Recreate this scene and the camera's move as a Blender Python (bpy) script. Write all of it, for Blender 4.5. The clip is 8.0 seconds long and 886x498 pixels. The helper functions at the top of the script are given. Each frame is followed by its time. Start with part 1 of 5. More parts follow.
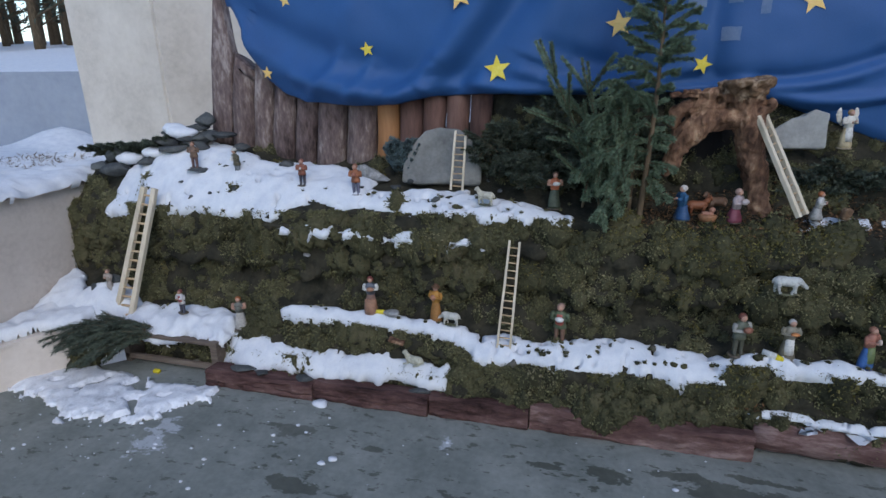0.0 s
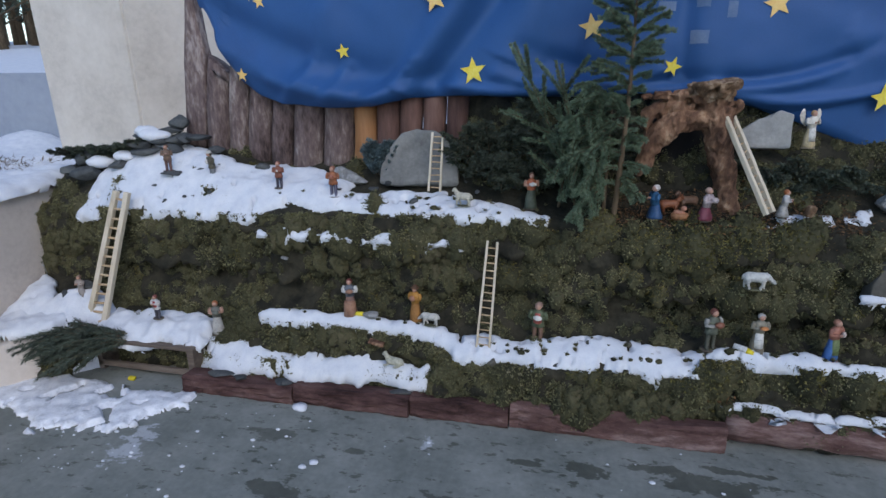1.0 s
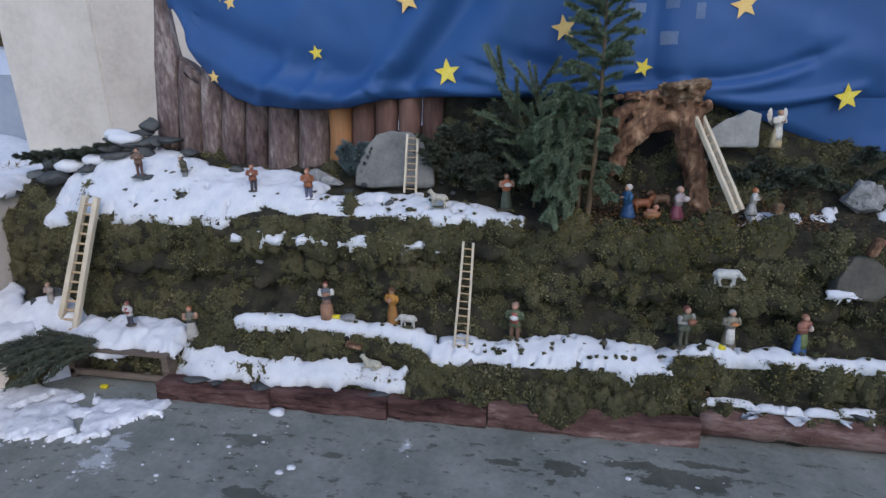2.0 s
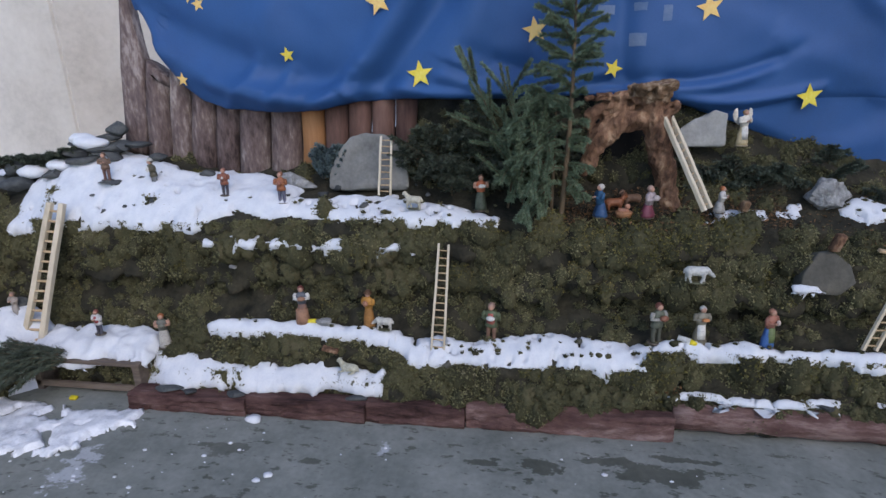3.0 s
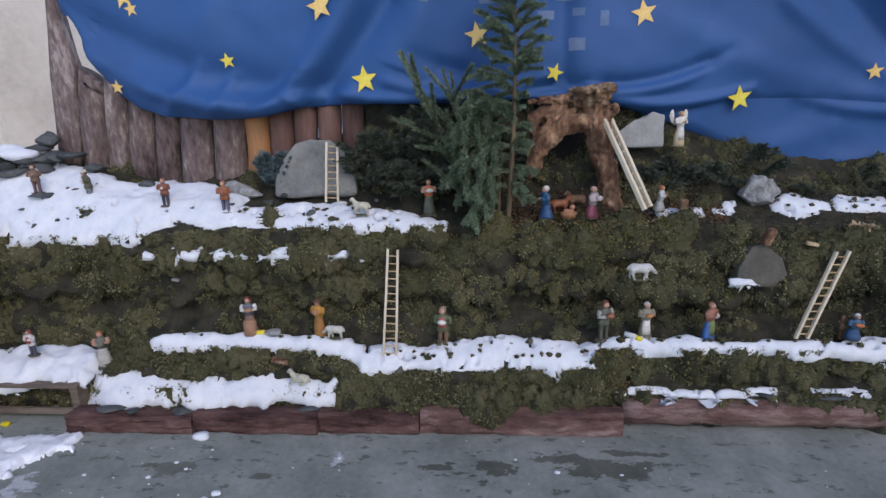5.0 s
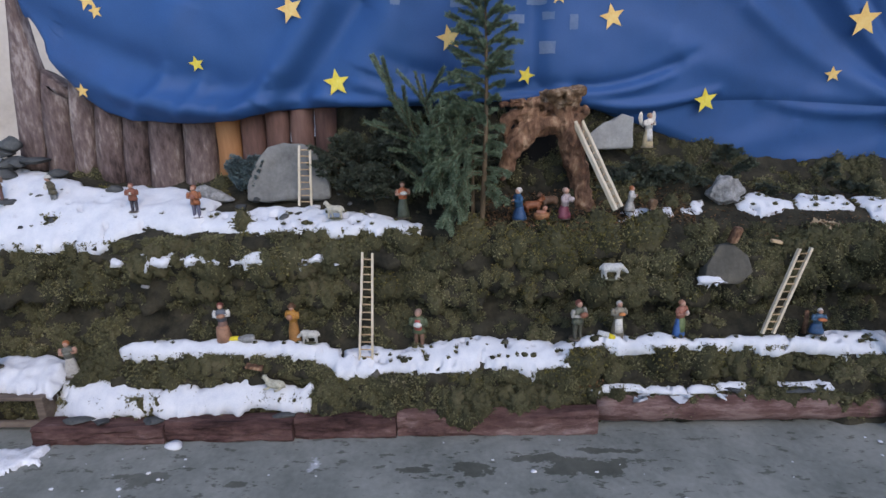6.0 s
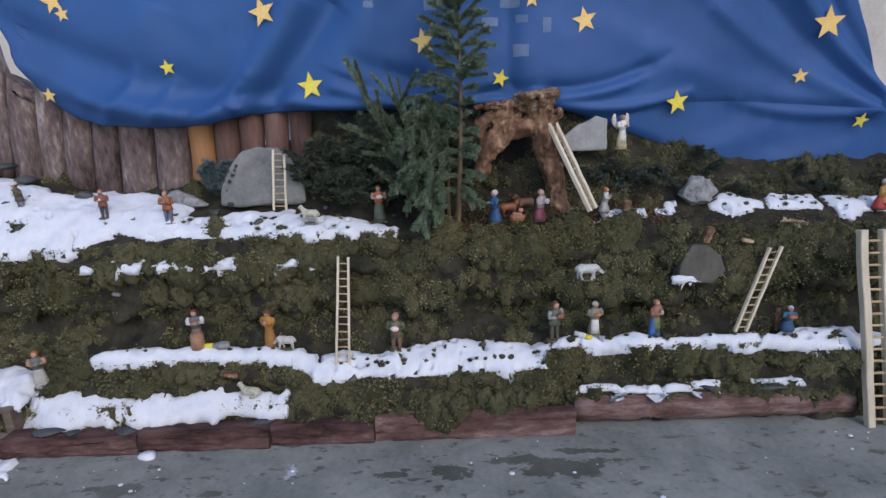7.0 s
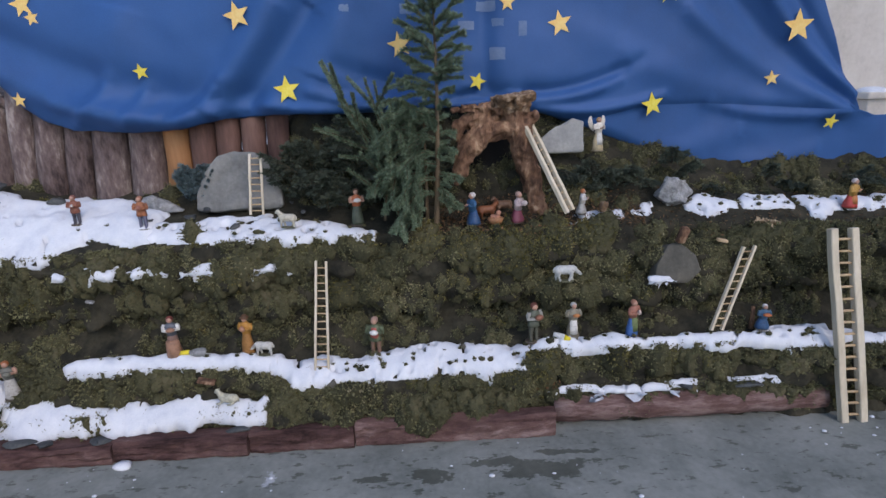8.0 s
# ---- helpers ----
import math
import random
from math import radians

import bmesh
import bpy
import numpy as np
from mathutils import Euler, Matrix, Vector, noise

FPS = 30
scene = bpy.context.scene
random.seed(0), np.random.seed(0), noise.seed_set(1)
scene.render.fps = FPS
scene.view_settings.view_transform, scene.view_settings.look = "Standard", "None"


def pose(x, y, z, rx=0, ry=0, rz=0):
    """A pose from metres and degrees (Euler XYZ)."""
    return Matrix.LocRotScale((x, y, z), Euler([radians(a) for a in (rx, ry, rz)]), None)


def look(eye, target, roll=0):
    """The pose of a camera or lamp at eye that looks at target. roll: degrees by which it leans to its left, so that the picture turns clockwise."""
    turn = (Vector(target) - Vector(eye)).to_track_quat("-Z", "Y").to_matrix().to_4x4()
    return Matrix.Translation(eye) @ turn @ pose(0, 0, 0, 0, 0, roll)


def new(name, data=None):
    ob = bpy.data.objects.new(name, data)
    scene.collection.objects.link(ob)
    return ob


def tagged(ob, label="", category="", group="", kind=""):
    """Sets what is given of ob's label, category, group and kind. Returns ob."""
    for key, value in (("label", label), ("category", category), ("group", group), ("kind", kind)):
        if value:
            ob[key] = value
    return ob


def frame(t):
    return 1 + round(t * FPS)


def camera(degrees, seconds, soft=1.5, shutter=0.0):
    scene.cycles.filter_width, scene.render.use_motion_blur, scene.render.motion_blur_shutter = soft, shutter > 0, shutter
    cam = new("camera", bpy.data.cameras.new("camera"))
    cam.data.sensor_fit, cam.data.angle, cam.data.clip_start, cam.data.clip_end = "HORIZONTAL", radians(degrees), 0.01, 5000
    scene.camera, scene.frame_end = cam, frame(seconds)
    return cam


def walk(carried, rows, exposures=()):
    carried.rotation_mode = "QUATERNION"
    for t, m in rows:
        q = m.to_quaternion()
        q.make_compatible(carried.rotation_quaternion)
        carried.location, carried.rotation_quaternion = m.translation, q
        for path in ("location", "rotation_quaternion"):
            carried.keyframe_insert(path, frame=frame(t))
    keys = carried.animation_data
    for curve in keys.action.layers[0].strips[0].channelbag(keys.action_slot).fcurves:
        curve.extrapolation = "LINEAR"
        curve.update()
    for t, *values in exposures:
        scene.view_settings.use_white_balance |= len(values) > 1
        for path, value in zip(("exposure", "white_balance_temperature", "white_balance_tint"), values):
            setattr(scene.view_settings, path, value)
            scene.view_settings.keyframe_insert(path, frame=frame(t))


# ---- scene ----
cam = camera(79.0, 8.0)
PATH = [
    (0, (0.398, 0.077, 1.352), (-0.09, 1.912, 0.725), -0.4),
    (0.5, (0.398, 0.07, 1.356), (-0.054, 1.915, 0.729), -0.4),
    (1, (0.4, 0.065, 1.357), (-0.01, 1.92, 0.732), -0.4),
    (1.5, (0.414, 0.068, 1.358), (0.034, 1.929, 0.734), -0.5),
    (3, (0.438, 0.075, 1.37), (0.17, 1.955, 0.743), -0.8),
    (3.5, (0.453, 0.077, 1.371), (0.218, 1.962, 0.745), -1.0),
    (4, (0.473, 0.083, 1.373), (0.269, 1.972, 0.747), -1.1),
    (4.5, (0.484, 0.085, 1.369), (0.315, 1.979, 0.749), -1.2),
    (6, (0.502, 0.078, 1.369), (0.457, 1.984, 0.763), -1.3),
    (6.5, (0.517, 0.08, 1.37), (0.503, 1.987, 0.766), -1.4),
    (7, (0.535, 0.082, 1.37), (0.548, 1.99, 0.771), -1.5),
    (7.5, (0.547, 0.084, 1.37), (0.589, 1.993, 0.775), -1.5),
    (8, (0.567, 0.081, 1.367), (0.631, 1.991, 0.779), -1.7),
]
walk(cam, [(t, look(eye, target, roll)) for t, eye, target, roll in PATH],
     exposures=[(0, 0.78, 6400, 11), (2, 0.9, 6620, 14), (4, 1.06, 6860, 17), (8, 1.1, 6940, 18)])

# ---- world and light ----
world = bpy.data.worlds.new("winter_sky")
scene.world = world
world.use_nodes = True
wn = world.node_tree
sky = wn.nodes.new("ShaderNodeTexSky")
sky.sky_type = "NISHITA"
sky.sun_disc = False
sky.sun_elevation, sky.sun_rotation = radians(35), radians(150)
sky.air_density, sky.dust_density, sky.ozone_density = 1.0, 0.6, 2.5
wn.links.new(sky.outputs[0], wn.nodes["Background"].inputs[0])
wn.nodes["Background"].inputs[1].default_value = 0.13
sun = new("sun", bpy.data.lights.new("sun", "SUN"))
sun.data.energy, sun.data.angle, sun.data.color = 0.5, radians(25), (1.0, 0.95, 0.88)
sun.matrix_world = look((2.6, -4.4, 4.5), (0, 0, 0))

# ---- materials ----
def mat(name, cols, scale=8.0, fine=60.0, rough=0.8, bump=0.3, dist=0.01, stretch=(1, 1, 1), metal=0.0, island=0.0, objrand=0.0,
        spec=0.4, stops=None, sss=0.0, detail=6.0):
    """Two scales of noise blend the colours; island and objrand vary the value piece by piece."""
    m = bpy.data.materials.new(name)
    m.use_nodes = True
    nt = m.node_tree
    n, l = nt.nodes, nt.links
    b = n["Principled BSDF"]
    b.inputs["Roughness"].default_value = rough
    b.inputs["Metallic"].default_value = metal
    b.inputs["Specular IOR Level"].default_value = spec
    tc = n.new("ShaderNodeTexCoord")
    mp = n.new("ShaderNodeMapping")
    mp.inputs["Scale"].default_value = stretch
    l.new(tc.outputs["Object"], mp.inputs[0])
    n1, n2 = n.new("ShaderNodeTexNoise"), n.new("ShaderNodeTexNoise")
    for nn, s in ((n1, scale), (n2, fine)):
        nn.inputs["Scale"].default_value = s
        nn.inputs["Detail"].default_value = detail
        nn.inputs["Roughness"].default_value = 0.62
        l.new(mp.outputs[0], nn.inputs["Vector"])
    add = n.new("ShaderNodeMath")
    add.operation = "MULTIPLY_ADD"
    add.inputs[1].default_value = 0.45
    l.new(n2.outputs["Fac"], add.inputs[0])
    sc = n.new("ShaderNodeMath")
    sc.operation = "MULTIPLY_ADD"
    sc.inputs[1].default_value, sc.inputs[2].default_value = 1.1, -0.275
    l.new(n1.outputs["Fac"], sc.inputs[0])
    l.new(sc.outputs[0], add.inputs[2])
    last = add.outputs[0]
    if island or objrand:
        src = n.new("ShaderNodeNewGeometry").outputs["Random Per Island"] if island else n.new("ShaderNodeObjectInfo").outputs["Random"]
        ad = n.new("ShaderNodeMath")
        ad.operation = "MULTIPLY_ADD"
        ad.inputs[1].default_value = island or objrand
        l.new(src, ad.inputs[0])
        sub = n.new("ShaderNodeMath")
        sub.operation = "SUBTRACT"
        sub.inputs[1].default_value = (island or objrand) / 2
        l.new(last, sub.inputs[0])
        l.new(sub.outputs[0], ad.inputs[2])
        last = ad.outputs[0]
    r = n.new("ShaderNodeValToRGB")
    e = r.color_ramp.elements
    k = len(cols)
    stops = stops or [0.22 + 0.56 * i / max(k - 1, 1) for i in range(k)]
    while len(e) < k:
        e.new(0.5)
    for i in range(k):
        e[i].position, e[i].color = stops[i], (*cols[i], 1)
    l.new(last, r.inputs[0])
    l.new(r.outputs[0], b.inputs["Base Color"])
    if bump:
        bp = n.new("ShaderNodeBump")
        bp.inputs["Strength"].default_value, bp.inputs["Distance"].default_value = bump, dist
        l.new(add.outputs[0], bp.inputs["Height"])
        l.new(bp.outputs[0], b.inputs["Normal"])
    if sss:
        b.inputs["Subsurface Weight"].default_value = sss
        b.inputs["Subsurface Radius"].default_value = (0.02, 0.025, 0.03)
        b.inputs["Subsurface Scale"].default_value = 0.3
    return m


M_SNOW = mat("snow", [(0.52, 0.545, 0.6), (0.63, 0.65, 0.685), (0.72, 0.73, 0.75)], 14, 160, 0.75, 0.3, 0.004, sss=0.0, spec=0.3)
M_SLUSH = mat("packed_snow", [(0.45, 0.47, 0.5), (0.72, 0.74, 0.78), (0.85, 0.86, 0.88)], 18, 120, 0.6, 0.5, 0.008)
# soil is darkened so that bare gaps between clumps pass for shaded hollows
M_SOIL = mat("mossy_soil", [(0.012, 0.012, 0.01), (0.024, 0.023, 0.017), (0.045, 0.041, 0.028), (0.07, 0.058, 0.04)], 9, 70, 0.95, 0.9, 0.012, spec=0.15)
M_MOSS = mat("moss", [(0.04, 0.043, 0.026), (0.1, 0.1, 0.054), (0.18, 0.17, 0.085), (0.29, 0.25, 0.155)], 4.5, 40, 0.9, 0.0, island=0.13, spec=0.15)
# darker than the shoots, so bare undersides of clumps pass for shade
M_CLUMP = mat("moss_cushion", [(0.02, 0.021, 0.014), (0.048, 0.047, 0.027), (0.085, 0.08, 0.043), (0.125, 0.107, 0.065)], 3.4, 90, 0.95, 1.0, 0.012, island=0.1, spec=0.1)
M_MOSS_Y = mat("yellowed_moss", [(0.075, 0.07, 0.018), (0.15, 0.132, 0.04), (0.23, 0.185, 0.075)], 3, 40, 0.9, 0.0, island=0.4, spec=0.15)
M_FIR = mat("fir_needles", [(0.065, 0.1, 0.06), (0.125, 0.18, 0.112), (0.22, 0.28, 0.18)], 3, 30, 0.6, 0.0, island=0.4, spec=0.35)
M_JUNIPER = mat("dark_evergreen", [(0.036, 0.046, 0.036), (0.066, 0.085, 0.062), (0.11, 0.13, 0.09)], 3, 30, 0.7, 0.0, island=0.4, spec=0.3)
M_BLUESPRUCE = mat("blue_spruce", [(0.06, 0.09, 0.1), (0.1, 0.15, 0.16), (0.16, 0.21, 0.22)], 3, 30, 0.6, 0.0, island=0.4)
M_BARK = mat("twig_bark", [(0.05, 0.035, 0.02), (0.12, 0.085, 0.05), (0.2, 0.15, 0.095)], 30, 140, 0.85, 0.5, 0.002, stretch=(1, 1, 0.25))
M_LOG = mat("weathered_log", [(0.045, 0.032, 0.03), (0.115, 0.082, 0.078), (0.18, 0.135, 0.125), (0.36, 0.3, 0.275)], 15, 60, 0.9, 1.0, 0.01, stretch=(1, 1, 0.34), objrand=0.3, spec=0.2)
M_LOG_RED = mat("reddish_log", [(0.07, 0.04, 0.035), (0.15, 0.085, 0.07), (0.22, 0.135, 0.11)], 9, 60, 0.9, 0.6, 0.005, stretch=(1, 1, 0.2), objrand=0.25, spec=0.2)
M_LOG_NEW = mat("bare_orange_log", [(0.22, 0.1, 0.04), (0.36, 0.17, 0.07), (0.42, 0.23, 0.11)], 10, 70, 0.7, 0.4, 0.003, stretch=(1, 1, 0.12))
M_BEAM = mat("reddish_beam", [(0.022, 0.012, 0.011), (0.078, 0.042, 0.038), (0.125, 0.072, 0.064), (0.24, 0.165, 0.15)], 16, 75, 0.95, 1.0, 0.016, stretch=(0.28, 1, 1), objrand=0.22, spec=0.15)
M_BOARD = mat("old_board", [(0.06, 0.045, 0.035), (0.13, 0.1, 0.08), (0.21, 0.17, 0.135)], 12, 80, 0.9, 0.5, 0.003, stretch=(0.15, 1, 1))
M_LADDER = mat("pale_ladder_wood", [(0.42, 0.35, 0.25), (0.58, 0.5, 0.37), (0.68, 0.6, 0.48)], 14, 90, 0.65, 0.4, 0.002, stretch=(1, 1, 0.15), objrand=0.12)
M_RUNG = mat("rung_wood", [(0.3, 0.2, 0.11), (0.48, 0.34, 0.2), (0.6, 0.46, 0.3)], 14, 90, 0.65, 0.3, 0.001, objrand=0.15)
M_STUMP = mat("rotted_stump_wood", [(0.03, 0.017, 0.012), (0.12, 0.065, 0.042), (0.26, 0.145, 0.088), (0.5, 0.34, 0.22)], 17, 70, 0.9, 1.0, 0.02, stretch=(1, 1, 0.5), spec=0.2)
M_STUMP_TOP = mat("pale_stump_crust", [(0.04, 0.025, 0.015), (0.18, 0.11, 0.065), (0.48, 0.36, 0.25)], 22, 70, 0.9, 0.9, 0.012, spec=0.2)
M_ROCK = mat("grey_stone", [(0.1, 0.1, 0.095), (0.17, 0.17, 0.16), (0.25, 0.25, 0.235)], 7, 70, 0.85, 0.5, 0.006)
M_ROCK_P = mat("pale_grey_stone", [(0.2, 0.2, 0.19), (0.29, 0.29, 0.275), (0.37, 0.37, 0.35)], 9, 80, 0.85, 0.5, 0.006)
M_ROCK_W = mat("pale_granite", [(0.12, 0.12, 0.12), (0.26, 0.26, 0.255), (0.44, 0.44, 0.43)], 34, 120, 0.85, 1.0, 0.014)
M_ROCK_B = mat("mossy_brown_stone", [(0.045, 0.044, 0.036), (0.085, 0.08, 0.066), (0.14, 0.13, 0.105)], 7, 70, 0.9, 0.6, 0.006)
M_SLATE = mat("dark_slate", [(0.025, 0.028, 0.03), (0.055, 0.06, 0.062), (0.1, 0.105, 0.1)], 9, 70, 0.75, 0.6, 0.005, objrand=0.3)
M_PLASTER = mat("tan_plaster", [(0.42, 0.36, 0.31), (0.57, 0.5, 0.435), (0.66, 0.59, 0.52)], 2.2, 40, 0.95, 0.35, 0.004, spec=0.2)
M_CONCRETE = mat("pale_concrete", [(0.42, 0.38, 0.325), (0.55, 0.5, 0.435), (0.63, 0.58, 0.51)], 2.6, 30, 0.95, 0.4, 0.005, spec=0.2)
M_GREYWALL = mat("blue_grey_render", [(0.2, 0.23, 0.28), (0.28, 0.31, 0.36), (0.34, 0.37, 0.42)], 0.8, 12, 0.95, 0.2, 0.01, spec=0.2)
M_LITTER = mat("brown_leaf_litter", [(0.05, 0.028, 0.014), (0.13, 0.07, 0.03), (0.22, 0.12, 0.055)], 12, 60, 0.9, 0.0, island=0.5)
M_HOLLOW_SHADE = mat("hollow_shade", [(0.004, 0.0035, 0.003), (0.012, 0.01, 0.009)], 8, 50, 0.95, 0.5)


# damp stains on the yard: x, y, half length, half depth, weight (negative: pale dried salt and snow)
STAINS = [(.55, 1.72, .08, .045, 1), (.8, 1.77, .1, .028, 1), (.98, 1.72, .15, .055, 1), (1.07, 1.81, .1, .02, 1), (-.31, 1.64, .055, .022, 1), (-.64, 1.67, .075, .05, .8),
          (.33, 1.71, .07, .016, 1), (-.04, 1.73, .05, .07, -1), (-1.15, 1.5, .1, .16, -1), (1.6, 1.42, .16, .05, 1), (.1, 1.45, .14, .05, 1), (-.5, 1.4, .1, .04, 1)]


def floor_material():
    m = mat("wet_concrete", [(0.125, 0.138, 0.122), (0.205, 0.218, 0.196), (0.29, 0.298, 0.27)], 3.5, 40, 0.6, 0.35, 0.003, detail=9)
    n, l = m.node_tree.nodes, m.node_tree.links
    b = n["Principled BSDF"]
    ramp = [x for x in n if x.type == "VALTORGB"][0]
    tc = n.new("ShaderNodeTexCoord")

    def math_node(op, a, c=None, d=None):
        k = n.new("ShaderNodeMath")
        k.operation = op
        for i, v in enumerate((a, c, d)):
            if v is None:
                continue
            if isinstance(v, (int, float)):
                k.inputs[i].default_value = v
            else:
                l.new(v, k.inputs[i])
        return k.outputs[0]

    def noise_node(scale, detail, stretch):
        mp = n.new("ShaderNodeMapping")
        mp.inputs["Scale"].default_value = stretch
        l.new(tc.outputs["Object"], mp.inputs[0])
        t = n.new("ShaderNodeTexNoise")
        t.inputs["Scale"].default_value, t.inputs["Detail"].default_value, t.inputs["Roughness"].default_value = scale, detail, 0.65
        l.new(mp.outputs[0], t.inputs["Vector"])
        return t.outputs["Fac"]

    def ramped(v, lo, hi):
        mr = n.new("ShaderNodeMapRange")
        mr.inputs[1].default_value, mr.inputs[2].default_value = lo, hi
        l.new(v, mr.inputs[0])
        return mr.outputs[0]

    wob = noise_node(14, 6, (0.7, 1.2, 1))
    dark = math_node("MAXIMUM", ramped(noise_node(3.2, 9, (0.6, 1.3, 1)), 0.66, 0.7), ramped(noise_node(19, 5, (0.6, 1.3, 1)), 0.585, 0.625))
    pale = ramped(noise_node(46, 4, (1, 1, 1)), 0.71, 0.74)
    for x, y, rx, ry, w in STAINS:
        mp = n.new("ShaderNodeMapping")
        mp.inputs["Location"].default_value, mp.inputs["Scale"].default_value = (-x / rx, -y / ry, 0), (1 / rx, 1 / ry, 1)
        l.new(tc.outputs["Object"], mp.inputs[0])
        ln = n.new("ShaderNodeVectorMath")
        ln.operation = "LENGTH"
        l.new(mp.outputs[0], ln.inputs[0])
        edge = math_node("MULTIPLY_ADD", wob, -3.4, 2.7)
        inside = math_node("SUBTRACT", edge, ln.outputs["Value"])
        if w > 0:
            dark = math_node("MAXIMUM", dark, math_node("MULTIPLY", ramped(inside, 0, 0.12), w))
        else:
            broken = math_node("SUBTRACT", ramped(inside, 0, 0.6), math_node("MULTIPLY", noise_node(60, 5, (1, 1, 1)), 1.1))
            pale = math_node("MAXIMUM", pale, math_node("MULTIPLY", ramped(broken, 0.1, 0.4), 0.7))
    mix = n.new("ShaderNodeMix")
    mix.data_type, mix.blend_type = "RGBA", "MULTIPLY"
    mix.inputs[7].default_value = (0.46, 0.46, 0.43, 1)
    l.new(dark, mix.inputs[0])
    l.new(ramp.outputs[0], mix.inputs[6])
    salt = n.new("ShaderNodeMix")
    salt.data_type = "RGBA"
    salt.inputs[7].default_value = (0.5, 0.52, 0.55, 1)
    l.new(pale, salt.inputs[0])
    l.new(mix.outputs[2], salt.inputs[6])
    l.new(salt.outputs[2], b.inputs["Base Color"])
    ro = n.new("ShaderNodeMapRange")
    ro.inputs[3].default_value, ro.inputs[4].default_value = 0.66, 0.42
    l.new(dark, ro.inputs[0])
    l.new(ro.outputs[0], b.inputs["Roughness"])
    return m


M_FLOOR = floor_material()
M_CLOTH = mat("blue_cloth", [(0.015, 0.058, 0.165), (0.02, 0.08, 0.228), (0.027, 0.099, 0.275)], 1.3, 240, 0.6, 0.12, 0.001, spec=0.35)
M_STAR = mat("yellow_star_card", [(0.62, 0.46, 0.03), (0.75, 0.6, 0.06), (0.82, 0.7, 0.16)], 12, 90, 0.45, 0.3, 0.002)
M_STAR_O = mat("orange_star_card", [(0.7, 0.4, 0.1), (0.8, 0.52, 0.16), (0.85, 0.62, 0.25)], 12, 90, 0.45, 0.3, 0.002)
PAINTS = {}


def paint(r, g, b):
    """A worn painted plaster of that colour."""
    key = (r, g, b)
    if key not in PAINTS:
        PAINTS[key] = mat("painted_plaster", [(r * 0.55, g * 0.55, b * 0.55), key, (min(1, r * 1.2), min(1, g * 1.2), min(1, b * 1.2))], 40, 160, 0.55, 0.3, 0.001)
    return PAINTS[key]


# ---- mesh helpers ----
def mesh_of(name, verts, faces, mats, smooth=True, index=None):
    me = bpy.data.meshes.new(name)
    me.from_pydata([tuple(map(float, v)) for v in verts], [], faces)
    for m in mats if isinstance(mats, (list, tuple)) else [mats]:
        me.materials.append(m)
    if smooth:
        me.shade_smooth()
    if index is not None:
        me.polygons.foreach_set("material_index", np.asarray(index, dtype=np.int32))
    me.update()
    return me


def bm_mesh(name, bm, mats, smooth=True):
    me = bpy.data.meshes.new(name)
    bmesh.ops.recalc_face_normals(bm, faces=bm.faces)
    bm.to_mesh(me)
    bm.free()
    for m in mats if isinstance(mats, (list, tuple)) else [mats]:
        me.materials.append(m)
    if smooth:
        me.shade_smooth()
    return me


def part(name, bm, material, parent, label="", smooth=True):
    """One mesh object under a thing or a part."""
    me = bm if isinstance(bm, bpy.types.Mesh) else bm_mesh(name, bm, material, smooth)
    ob = new(name, me)
    ob.parent = parent
    return tagged(ob, label)


def thing(name, label, category, at=(0, 0, 0), turn=0.0, group="", kind=""):
    ob = new(name)
    ob.matrix_world = pose(*at, 0, 0, turn)
    return tagged(ob, label, category, group, kind)


def box(bm, lo, hi, bevel=0.0, mi=0, m=None):
    r = bmesh.ops.create_cube(bm, size=1)
    vs = r["verts"]
    for v in vs:
        v.co = Vector([lo[i] + (v.co[i] + 0.5) * (hi[i] - lo[i]) for i in range(3)])
    fs = list({f for v in vs for f in v.link_faces})
    for f in fs:
        f.material_index = mi
    if bevel:
        g = bmesh.ops.bevel(bm, geom=list({e for v in vs for e in v.link_edges}), offset=bevel, segments=2, affect="EDGES", profile=0.5)
        vs = list({v for f in g["faces"] for v in f.verts} | {v for v in vs if v.is_valid})
    if m is not None:
        bmesh.ops.transform(bm, matrix=m, verts=[v for v in vs if v.is_valid])
    return vs


def tube(bm, pts, radii, seg=8, mi=0, cap=True, wob=0.0, rnd=None):
    """A bent tapered tube along points."""
    pts = [Vector(p) for p in pts]
    rings = []
    for i, p in enumerate(pts):
        d = (pts[min(i + 1, len(pts) - 1)] - pts[max(i - 1, 0)]).normalized()
        a = d.cross(Vector((0.31, 0.93, 0.17))).normalized()
        b = d.cross(a)
        ring = []
        for k in range(seg):
            t = 2 * math.pi * k / seg
            r = radii[i] * (1 + (wob * (rnd.random() - 0.5) * 2 if rnd else 0))
            ring.append(bm.verts.new(p + (a * math.cos(t) + b * math.sin(t)) * r))
        rings.append(ring)
    for r0, r1 in zip(rings, rings[1:]):
        for k in range(seg):
            bm.faces.new((r0[k], r0[(k + 1) % seg], r1[(k + 1) % seg], r1[k])).material_index = mi
    if cap:
        bm.faces.new(rings[0][::-1]).material_index = mi
        bm.faces.new(rings[-1]).material_index = mi


def ball(bm, c, r, mi=0, u=8, v=6, sq=(1, 1, 1)):
    g = bmesh.ops.create_uvsphere(bm, u_segments=u, v_segments=v, radius=1)
    for x in g["verts"]:
        x.co = Vector((c[0] + x.co.x * r * sq[0], c[1] + x.co.y * r * sq[1], c[2] + x.co.z * r * sq[2]))
    for f in {f for x in g["verts"] for f in x.link_faces}:
        f.material_index = mi


